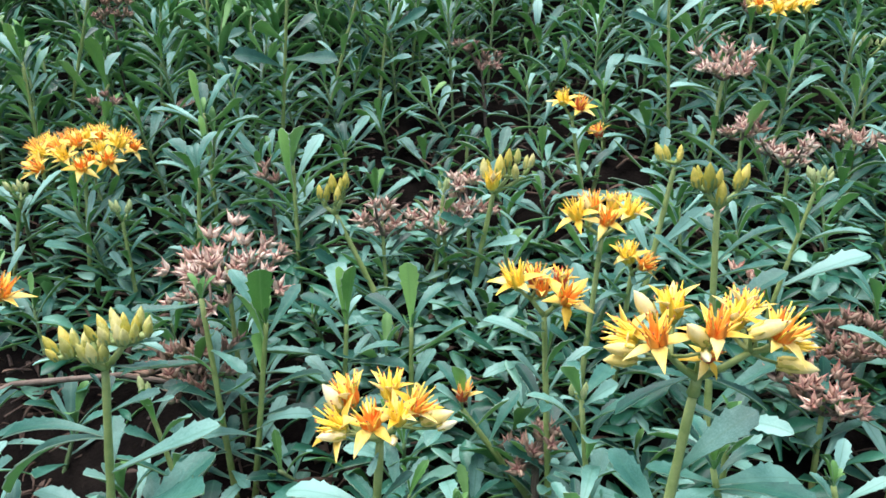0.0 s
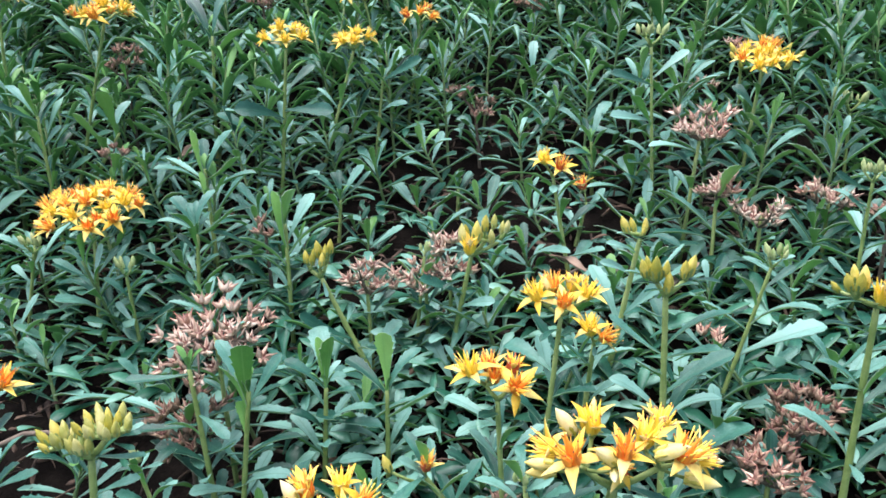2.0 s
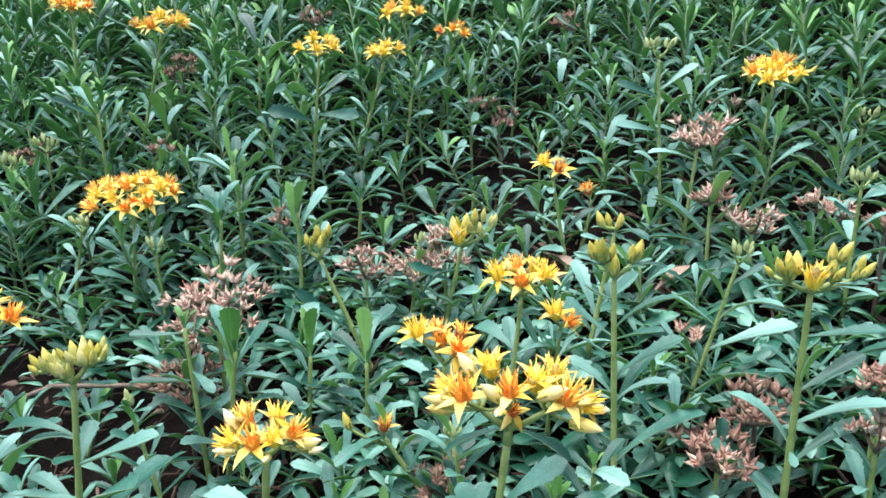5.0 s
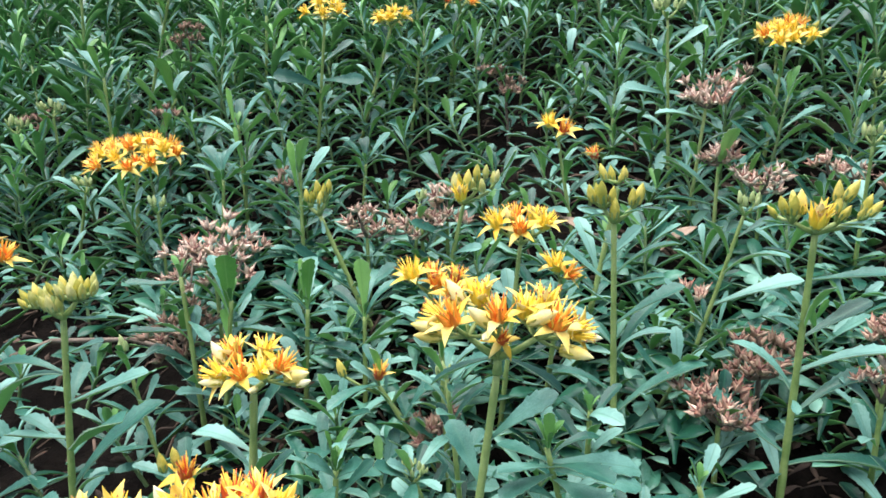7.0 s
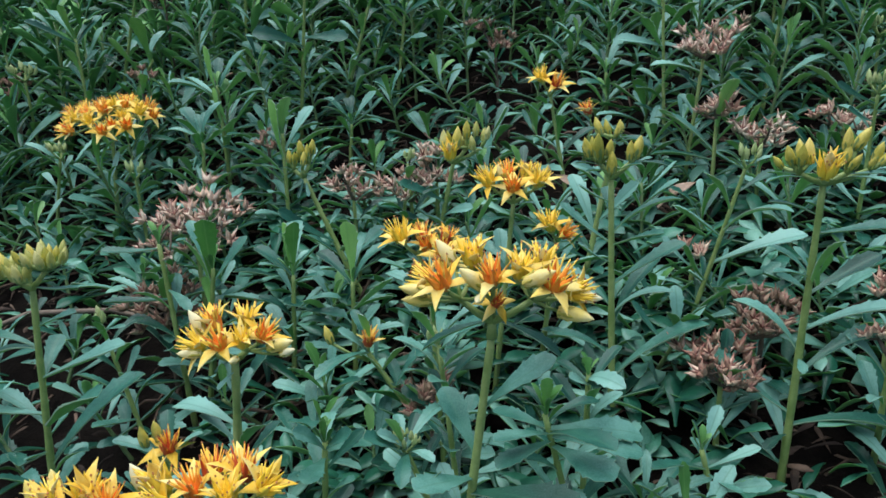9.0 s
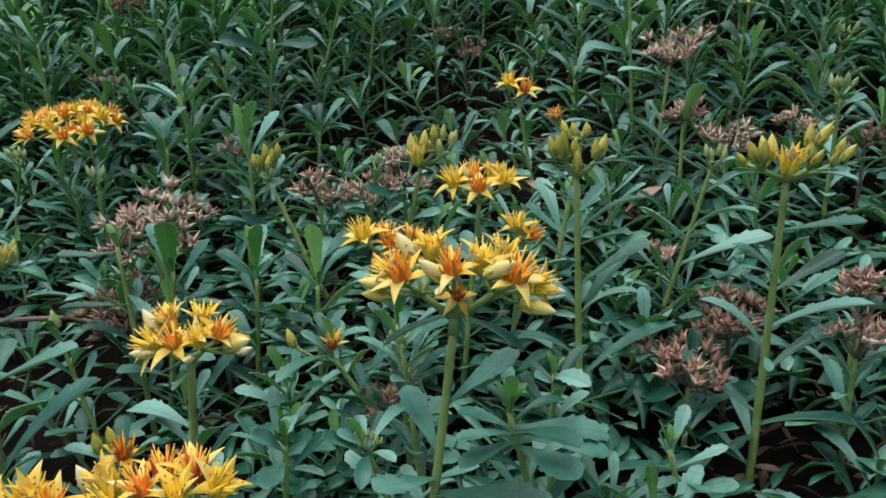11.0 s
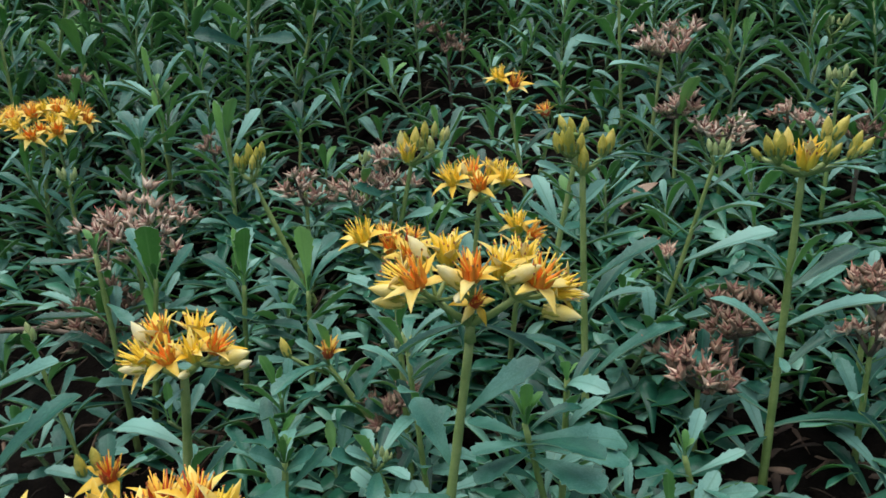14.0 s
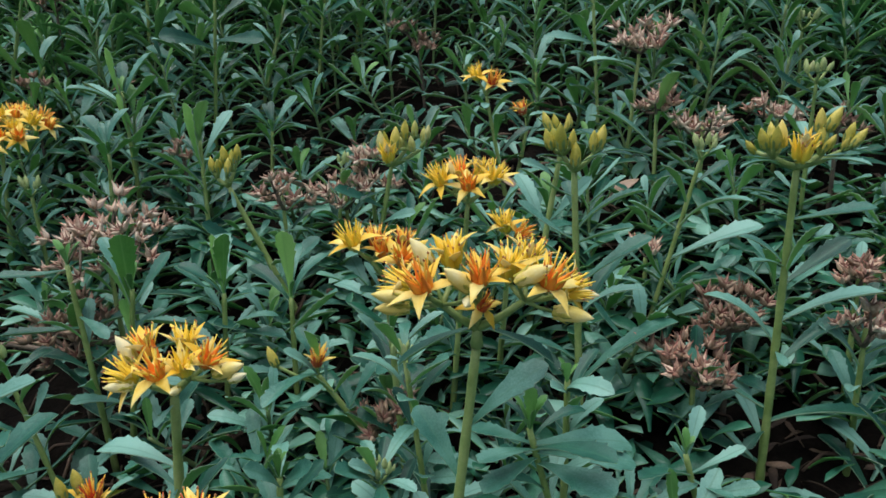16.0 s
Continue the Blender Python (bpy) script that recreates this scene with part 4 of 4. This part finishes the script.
budding((0.051, 0.1514, 0.0945), (0.0886, 0.1514), buds=12, spread=5, size=0.42, fresh=True,
    leaves=[(1.0, -122, 65, 18, 10), (1.0, 115, 19, 17, -2), (1.0, 88, 22, 17, 2), (1.0, 71, 8, 28, 5), (1.0, -116, 37, 26, -42), (0.98, -81, 9, 26, -2), (0.98, -46, 21, 20, 9), (1.0, -116, 45, 20, -48)])
shoot((0.0995, 0.1713, 0.1012), (0.1229, 0.1713),
    leaves=[(0.94, 156, 2, 24, 4), (0.92, -134, 15, 27, 3), (0.96, 27, 14, 22, 4), (0.92, -45, 17, 35, 3), (0.94, 23, -14, 39, 4), (0.91, 5, -11, 35, 0), (0.89, -129, 2, 28, 3), (0.87, -49, 8, 34, 3), (0.97, -78, 86, 19, -5), (0.99, 143, 37, 14, 4), (0.98, 100, 30, 23, 2)])
shoot((0.1149, 0.2019, 0.1031), (0.1127, 0.2019),
    leaves=[(0.94, -115, 33, 20, -48), (0.95, -70, 27, 22, 41), (0.95, -60, 23, 30, 37), (0.97, -100, 65, 14, 2), (0.96, 133, 2, 20, -8)])
shoot((0.1616, 0.2102, 0.066), (0.1744, 0.2102),
    leaves=[(0.95, 58, 54, 22, 4), (0.98, 166, 70, 15, 0), (0.82, 5, 27, 24, 0), (0.81, -141, 20, 32, 3), (0.78, -55, 8, 20, 3)])
shoot((0.0118, 0.1716, 0.0815), (0.0045, 0.1716), young=True,
    leaves=[(0.95, -120, 48, 22, -46), (0.97, 103, 8, 22, 2), (0.95, -25, 42, 22, 45), (0.94, 65, -19, 28, 9), (0.91, -87, 10, 24, -5)])
flowering((-0.0116, 0.1522, 0.1262), (-0.0262, 0.1522), head='left',
    leaves=[(0.97, -100, -13, 11, 3), (0.87, 92, 24, 17, 2), (0.8, 160, 0, 34, 4), (0.74, 156, 18, 22, 4), (0.75, -92, -14, 4, 3), (0.82, 7, 42, 17, 0), (0.71, -28, 44, 30, -5)])
flowering((0.0019, 0.100, 0.0975), (-0.006, 0.112), head='front')
flowering((-0.0380, 0.090, 0.0945), (-0.046, 0.100), head='corner')
flowering((0.0768, 0.2743, 0.1534), (0.0647, 0.2743), head='trio',
    leaves=[(0.93, -120, 6, 20, -8), (0.9, 62, -14, 22, 9), (0.73, 133, 7, 34, -7), (0.71, 53, -13, 34, 9)])
flowering((0.0956, 0.2967, 0.1265), (0.0875, 0.2967), flowers=2, head='single')
flowering((0.0462, 0.222, 0.1375), (0.0497, 0.222), head='pair',
    leaves=[(0.89, 145, 9, 30, -8), (0.94, -119, 24, 18, -35)])
flowering((0.0125, 0.2326, 0.0905), (0.055, 0.235), flowers=1, buds=1, withered=True,
    leaves=[(1.0, 132, 47, 23, -3), (1.0, -141, 48, 21, -43), (1.0, -110, 6, 38, -8), (1.0, -120, 79, 22, 8)])
flowering((-0.0565, 0.168, 0.0685), (-0.0565, 0.168), flowers=1, buds=2, withered=True,
    leaves=[(1.0, -175, 20, 26, -7), (1.0, 116, 45, 22, 1), (1.0, 87, -3, 13, 7)])
flowering((-0.220, 0.402, 0.1690), (-0.2317, 0.402), flowers=24, spread=30, ripe=0.7, tilt=0.1)
flowering((-0.328, 0.5153, 0.3034), (-0.3455, 0.5153), flowers=7, spread=15, ripe=0.7)
flowering((-0.252, 0.5251, 0.2879), (-0.3083, 0.5251), flowers=9, spread=20, ripe=0.3)
flowering((-0.111, 0.518, 0.2653), (-0.1289, 0.518), flowers=8, spread=17, ripe=0.3,
    leaves=[(0.76, 54, 29, 36, 10), (0.75, -116, 25, 34, 37), (0.61, -129, 17, 45, -45), (0.66, -17, 0, 43, 40)])
flowering((-0.067, 0.5576, 0.2591), (-0.1061, 0.5576), flowers=6, spread=14, ripe=0.2)
flowering((-0.0698, 0.6386, 0.2951), (-0.0454, 0.6386), flowers=7, spread=17, ripe=0.6)
flowering((-0.02, 0.627, 0.2744), (-0.037, 0.627), flowers=4, spread=12, ripe=1.0)
flowering((0.241, 0.5235, 0.2399), (0.2307, 0.5235), flowers=11, spread=24, ripe=0.2, buds=7, tilt=0.15)
flowering((0.0834, 0.4368, 0.1812), (0.0964, 0.4368), flowers=2, head='twin',
    leaves=[(0.88, -134, 34, 18, 37), (0.93, -97, -1, 18, -3)])
flowering((0.11, 0.4739, 0.153), (0.1023, 0.4739), flowers=1, spread=3, ripe=1.0)
flowering((-0.1570, 0.1862, 0.1560), (-0.1968, 0.1862), flowers=5, spread=12, ripe=0.3)
budding((-0.1032, 0.1664, 0.1451), (-0.1233, 0.1664), cyme='cup',
    leaves=[(0.83, 176, -2, 39, 0), (0.83, 175, -30, 48, 0), (0.74, 5, 22, 43, 0), (0.72, 107, 24, 28, 2), (0.59, 160, 12, 36, 4), (0.63, 176, -6, 37, 0), (0.59, -23, 31, 54, -5), (0.46, 46, 34, 54, 4), (0.51, -94, 17, 14, 3), (0.94, 151, 38, 9, 4), (0.92, 101, 24, 11, 2), (0.89, 5, 20, 20, 0)])
budding((-0.0553, 0.34, 0.1487), (-0.0194, 0.34), cyme='cluster',
    leaves=[(0.82, 88, 10, 18, 4), (0.66, 86, 16, 20, 4), (0.55, -138, 37, 42, -42)])
budding((0.0308, 0.3634, 0.1526), (0.0124, 0.3634), cyme='opening', opened=1,
    leaves=[(0.81, -135, -5, 20, -9), (0.7, -145, 28, 34, -41), (0.59, -35, 21, 28, 39)])
budding((0.155, 0.498, 0.2616), (0.1625, 0.498), buds=12, spread=11, size=0.7, fresh=True,
    leaves=[(0.94, -117, -49, 20, -3), (0.81, 25, 31, 36, 10), (0.78, -155, 17, 36, -46), (0.65, -47, 36, 36, -11), (0.59, -155, 11, 36, -43), (0.56, -147, 51, 31, 9)])
budding((0.298, 0.5027, 0.211), (0.3009, 0.5027), buds=9, spread=10, size=0.75, fresh=True)
budding((0.266, 0.3872, 0.1886), (0.2637, 0.3872), buds=9, spread=9, size=0.6, fresh=True,
    leaves=[(0.93, -172, 28, 26, -45), (0.9, -74, 26, 26, 49), (0.83, -149, 26, 22, -50)])
budding((-0.262, 0.3965, 0.1475), (-0.2828, 0.3965), buds=9, spread=8, size=0.6, fresh=True)
budding((-0.188, 0.3714, 0.1401), (-0.1865, 0.3714), buds=7, spread=7, size=0.6, fresh=True)
budding((-0.344, 0.4762, 0.1948), (-0.344, 0.4762), buds=12, spread=11, size=0.7, fresh=True)
budding((-0.3512, 0.44, 0.1846), (-0.3512, 0.44), buds=10, spread=9, size=0.7, fresh=True)
budding((-0.1182, 0.2217, 0.102), (-0.1013, 0.2217), buds=3, spread=4, size=0.6, fresh=True,
    leaves=[(0.98, -75, 54, 14, 3), (0.89, 74, 13, 24, 7), (0.86, -105, 69, 20, 8)])
budding((0.0566, 0.1885, 0.1188), (0.0656, 0.1885), buds=5, spread=4, size=0.5, fresh=True,
    leaves=[(1.0, -126, 56, 22, 7), (1.0, 57, 4, 26, 5), (0.97, -48, 45, 22, 47), (1.0, 95, 17, 20, -2)])
budding((0.0023, 0.3653, 0.1515), (-0.0081, 0.3653), buds=4, spread=4, size=0.6, fresh=True)
seeded((-0.1, 0.2862, 0.1381), (-0.1, 0.2862), pods=34, spread=26, tone=0, tilt=0.6)
seeded((-0.1167, 0.2725, 0.089), (-0.1167, 0.2725), pods=26, spread=19, tone=1, tilt=0.4,
    leaves=[(1.0, 175, 25, 38, 0), (1.0, 176, -4, 39, 0), (1.0, -45, 49, 37, 3), (0.91, -36, 8, 30, 3), (1.0, 5, 19, 40, 0)])
seeded((-0.033, 0.3625, 0.1373), (-0.033, 0.3625), pods=12, spread=13, tone=0)
seeded((0.002, 0.3701, 0.1346), (0.002, 0.3701), pods=14, spread=15, tone=0)
seeded((0.0161, 0.3814, 0.1454), (0.0161, 0.3814), pods=9, spread=11, tone=0)
seeded((0.18, 0.445, 0.2107), (0.1709, 0.445), pods=15, spread=19, tone=0,
    leaves=[(0.84, 175, 8, 32, 0), (0.88, 60, 60, 12, 4), (0.95, 25, 22, 27, 4), (0.77, 153, 12, 26, 4)])
seeded((0.187, 0.4226, 0.1763), (0.187, 0.4226), pods=8, spread=11, tone=0,
    leaves=[(0.62, 148, 30, 45, 4), (0.55, 175, 4, 39, 0), (0.7, -38, 44, 28, -5), (0.75, -66, 63, 42, -5)])
seeded((0.212, 0.4101, 0.1609), (0.212, 0.4101), pods=13, spread=17, tone=0)
seeded((0.267, 0.445, 0.159), (0.267, 0.445), pods=12, spread=15, tone=0)
seeded((0.028, 0.5727, 0.2119), (0.031, 0.5727), pods=12, spread=14, tone=1)
seeded((0.174, 0.2524, 0.0823), (0.174, 0.2524), pods=20, spread=16, tone=2)
seeded((0.194, 0.273, 0.0982), (0.194, 0.273), pods=18, spread=15, tone=1)
seeded((0.169, 0.3454, 0.1018), (0.169, 0.3454), pods=4, spread=6, tone=2)
seeded((0.25, 0.2769, 0.1161), (0.25, 0.2769), pods=8, spread=11, tone=2)
seeded((0.24, 0.2446, 0.1033), (0.24, 0.2446), pods=9, spread=11, tone=0)
seeded((0.0428, 0.227, 0.0707), (0.0428, 0.227), pods=5, spread=7, tone=1)
seeded((0.044, 0.2266, 0.0732), (0.044, 0.2266), pods=8, spread=12, tone=1)
seeded((-0.1731, 0.6794, 0.2981), (-0.1731, 0.6794), pods=9, spread=14, tone=1)
seeded((-0.2616, 0.5657, 0.252), (-0.2616, 0.5657), pods=8, spread=13, tone=1)
seeded((0.2505, 0.6075, 0.2449), (0.2505, 0.6075), pods=9, spread=14, tone=0)
seeded((0.0808, 0.7124, 0.2839), (0.0808, 0.7124), pods=8, spread=13, tone=1)
seeded((0.2892, 0.4086, 0.1639), (0.2892, 0.4086), pods=8, spread=12, tone=1)
seeded((-0.2389, 0.4747, 0.1919), (-0.2389, 0.4747), pods=4, spread=6, tone=1)
seeded((-0.108, 0.4107, 0.1517), (-0.108, 0.4107), pods=3, spread=5, tone=1)
seeded((0.2230, 0.598, 0.2150), (0.2230, 0.598), pods=5, spread=8, tone=0)
seeded((-0.3655, 0.485, 0.1853), (-0.3655, 0.485), pods=9, spread=14, tone=1)


# ---- the rest of the bed ----


def hollow(x, y):
    """One inside the thin dark patch in the middle of the bed, nought outside it."""
    return smooth(-0.14, -0.05, x) * (1 - smooth(0.13, 0.21, x)) * smooth(0.37, 0.42, y) * (1 - smooth(0.53, 0.59, y))


def leafy_height(x, y):
    """How tall the plain shoots stand over the ground."""
    tall = 0.036 + 0.016 * smooth(0.33, 0.42, y) + 0.055 * smooth(0.42, 0.56, y) + 0.03 * smooth(-0.05, -0.3, x) * smooth(0.28, 0.48, y) + 0.008 * smooth(0.1, 0.3, x) * smooth(0.28, 0.48, y)
    return tall * (1 - 0.62 * hollow(x, y))


def fill_rows(r, h):
    """Leaf rows for one plain shoot of height h."""
    rows, turn = [], r.uniform(0, 360)
    n = int(8 + h / 0.008)
    for k in range(n):
        u = 0.2 + 0.8 * (k / (n - 1)) ** 0.75
        turn += 137.5 + r.uniform(-16, 16)
        rows.append((u, turn, 14 + 48 * u * u + r.uniform(-16, 16), r.uniform(28, 43) * (1.0 - 0.5 * max(0, u - 0.7) / 0.3)))
    return rows


HEADS_BUILT = list(HEADS)


def kept_low(x, y, h):
    """Plain shoots stay lower than the heads just behind them, so that no head is overgrown."""
    z = rise(x, y)
    for p in HEADS_BUILT:
        back = p.y - y
        if 0.0 < back < 0.16 and abs(p.x - x) < 0.03:
            h = min(h, p.z + (0.29 - p.z) * back / (p.y + 0.06) - z - 0.020)
    return max(h, 0.012)


def bare(x, y):
    """The chance that a place stays open soil."""
    return 0.72 * (1 - smooth(-0.10, -0.01, x)) * (1 - smooth(0.28, 0.40, y)) + 0.48 * smooth(0.11, 0.14, x) * (1 - smooth(0.27, 0.31, x)) * (1 - smooth(0.24, 0.30, y))


spots, r2 = [], random.Random(23)
taken = list(PLANTS)
for attempt in range(24000):
    x, y = r2.uniform(-0.95, 1.0), r2.uniform(0.02, 1.3)
    if abs(x - 0.03) > 0.30 + 0.62 * y:
        continue
    if r2.random() < max(bare(x, y), 0.3 * hollow(x, y)):
        continue
    gap = 0.032 if y < 0.42 else 0.031
    gap *= 1 + 0.6 * bare(x, y)
    if all((x - a) ** 2 + (y - b) ** 2 > (gap if k >= len(PLANTS) else (0.026 if y < 0.42 else 0.018)) ** 2 for k, (a, b) in enumerate(taken)):
        taken.append((x, y))
        spots.append((x, y))
spots.sort(key=lambda p: abs(p[0] - 0.04) * 0.7 + p[1])
near_spots, far_spots = spots[:190], spots[190:]
for x, y in near_spots:
    h = kept_low(x, y, leafy_height(x, y) * r2.uniform(0.6, 1.2))
    top = (x + r2.uniform(-0.024, 0.024), y + r2.uniform(-0.02, 0.02), rise(x, y) + h)
    thing, axis = plant("stonecrop_shoot", top, (x, y), fill_rows(r2, h), "plain leafy stonecrop shoot with toothed blue-green leaves", GROUP, 0.0011, auto=False, young=True)
sheet = Shape()
stems = Shape()
for x, y in far_spots:
    h = kept_low(x, y, leafy_height(x, y) * r2.uniform(0.65, 1.25))
    foot = Vector((x, y, rise(x, y) - 0.003))
    axis = Vector((r2.uniform(-0.028, 0.028), r2.uniform(-0.022, 0.022), h))
    tube(stems, [foot, foot + axis * 0.5, foot + axis], [0.0012, 0.0011, 0.0009], 5)
    for u, az, el, mm in fill_rows(r2, h):
        verts, faces, mats = (SMALL if y < 0.62 else PLAIN)[r2.randrange(8)]
        sheet.add(verts, faces, 1 if u > 0.93 or u > 0.75 and r2.random() < 0.4 else mats, leaf_pose(foot + axis * u, az, el, mm / 1000 * r2.uniform(0.95, 1.3), r2.uniform(-25, 25)))
for k in range(7500):
    x, y = r2.uniform(-0.6, 0.65), r2.uniform(0.08, 0.85)
    if abs(x - 0.03) < 0.2 + 0.62 * y and r2.random() > max(1.3 * bare(x, y), 0.55 * hollow(x, y)):
        h = leafy_height(x, y) * (0.02 + 0.5 * r2.random() ** 1.4)
        verts, faces, mats = SMALL[r2.randrange(8)]
        sheet.add(verts, faces, mats, leaf_pose((x, y, rise(x, y) + h), r2.uniform(0, 360), r2.uniform(-15, 50), r2.uniform(0.018, 0.031), r2.uniform(-35, 35)))
# broad low leaves close to the soil
LOW = [blade(w, 0.03, bend, 8, 3, 0.25, 0, 0.45, 0.70, 0.15, 0.02, twist) for w, bend, twist in ((0.30, 0.4, 0.1), (0.34, 0.7, -0.1), (0.27, 0.2, 0.2))]
for k in range(2000):
    x, y = r2.uniform(-0.25, 0.32), r2.uniform(0.08, 0.42)
    if abs(x - 0.03) < 0.08 + 0.62 * y and r2.random() > 1.4 * bare(x, y):
        verts, faces, mats = LOW[r2.randrange(3)]
        sheet.add(verts, faces, mats, leaf_pose((x, y, rise(x, y) + r2.uniform(0.002, 0.026)), r2.uniform(0, 360), r2.uniform(-5, 40), r2.uniform(0.020, 0.034), r2.uniform(-25, 25)))
# the bed goes on all round, past what the eye can tell apart
for k in range(2300):
    x, y = r2.uniform(-1.15, 1.2), r2.uniform(-0.38, 1.45)
    if y > 0.02 and abs(x - 0.03) < 0.30 + 0.62 * y and y < 1.3:
        continue
    h = leafy_height(x, max(y, 0.1)) * r2.uniform(0.7, 1.2)
    foot = Vector((x, y, rise(x, y) - 0.003))
    for u, az, el, mm in fill_rows(r2, h)[::2]:
        verts, faces, mats = TINY[r2.randrange(8)]
        sheet.add(verts, faces, mats, leaf_pose(foot + Vector((0, 0, h * u)), az, el, mm / 1000 * 1.2))
tagged(new("stonecrop_foliage", sheet.mesh("stonecrop_foliage", [bed_top, bed_under, bed_under])), "dense mass of blue-green stonecrop leaves filling the bed", "foliage", kind="stuff")
tagged(new("stonecrop_stems", stems.mesh("stonecrop_stems", [stem_dull])), "pale green stonecrop stems under the leaves", "foliage", kind="stuff")

# ---- litter ----
twigs = Shape()
for k in range(800):
    x, y = r2.uniform(-0.35, 0.42), r2.uniform(0.07, 0.62)
    a, l = r2.uniform(0, 6.28), r2.uniform(0.008, 0.030)
    p = Vector((x, y, rise(x, y) + r2.uniform(0.001, 0.016)))
    d = Vector((math.cos(a) * l, math.sin(a) * l, r2.uniform(-0.2, 0.3) * l + 0.39 * math.sin(a) * l))
    tube(twigs, [p, p + d * 0.5 + Vector((r2.uniform(-0.15, 0.15) * l, r2.uniform(-0.15, 0.15) * l, 0.1 * l)), p + d], [q * r2.uniform(0.7, 1.5) for q in (0.0008, 0.0007, 0.0005)], 5)
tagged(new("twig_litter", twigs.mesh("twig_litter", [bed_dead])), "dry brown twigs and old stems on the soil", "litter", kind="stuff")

scraps = Shape()
for k in range(1500):
    x, y = r2.uniform(-0.3, 0.38), r2.uniform(0.07, 0.55)
    verts, faces, mats = SMALL[r2.randrange(8)]
    scraps.add(verts, faces, mats, leaf_pose((x, y, rise(x, y) + r2.uniform(0.001, 0.010)), r2.uniform(0, 360), r2.uniform(-10, 30), r2.uniform(0.008, 0.020), r2.uniform(-60, 60)))
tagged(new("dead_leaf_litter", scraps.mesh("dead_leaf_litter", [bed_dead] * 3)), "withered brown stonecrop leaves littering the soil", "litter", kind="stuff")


def fallen_leaf(x, y, lift, az, el, length, width):
    ob = new("fallen_leaf", Shape().add(*blade(width, 0.02, 0.5, 14, 5, 0.3, 0, 0.9, 0.5, 0.2, 0.12, 0.3)).mesh("fallen_leaf", [dead_tan] * 3))
    ob.matrix_world = leaf_pose((x, y, rise(x, y) + lift), az, el, length)
    return tagged(ob, "curled tan dead leaf lying among the stonecrop", "leaf")


fallen_leaf(0.152, 0.387, 0.032, 35, 24, 0.030, 0.30)
fallen_leaf(0.105, 0.40, 0.034, 160, 20, 0.030, 0.5)
fallen_leaf(-0.215, 0.52, 0.045, 20, 30, 0.034, 0.55)
fallen_leaf(-0.02, 0.40, 0.04, 200, 25, 0.026, 0.45)


def runner(points, radius):
    s = Shape()
    tube(s, points, [radius * (1 - 0.12 * k) for k in range(len(points))], 7)
    ob = new("runner", s.mesh("runner", [stem_brown]))
    return tagged(ob, "woody brown stonecrop runner lying over the soil", "stem")


runner([(-0.30, 0.27, 0.045), (-0.22, 0.29, 0.075), (-0.16, 0.285, 0.082), (-0.11, 0.29, 0.07), (-0.07, 0.31, 0.05)], 0.0019)
runner([(0.06, 0.42, 0.095), (0.10, 0.43, 0.118), (0.14, 0.44, 0.112), (0.18, 0.45, 0.10)], 0.0016)
runner([(-0.09, 0.20, 0.008), (-0.06, 0.205, 0.03), (-0.02, 0.20, 0.03), (0.02, 0.21, 0.01)], 0.0016)
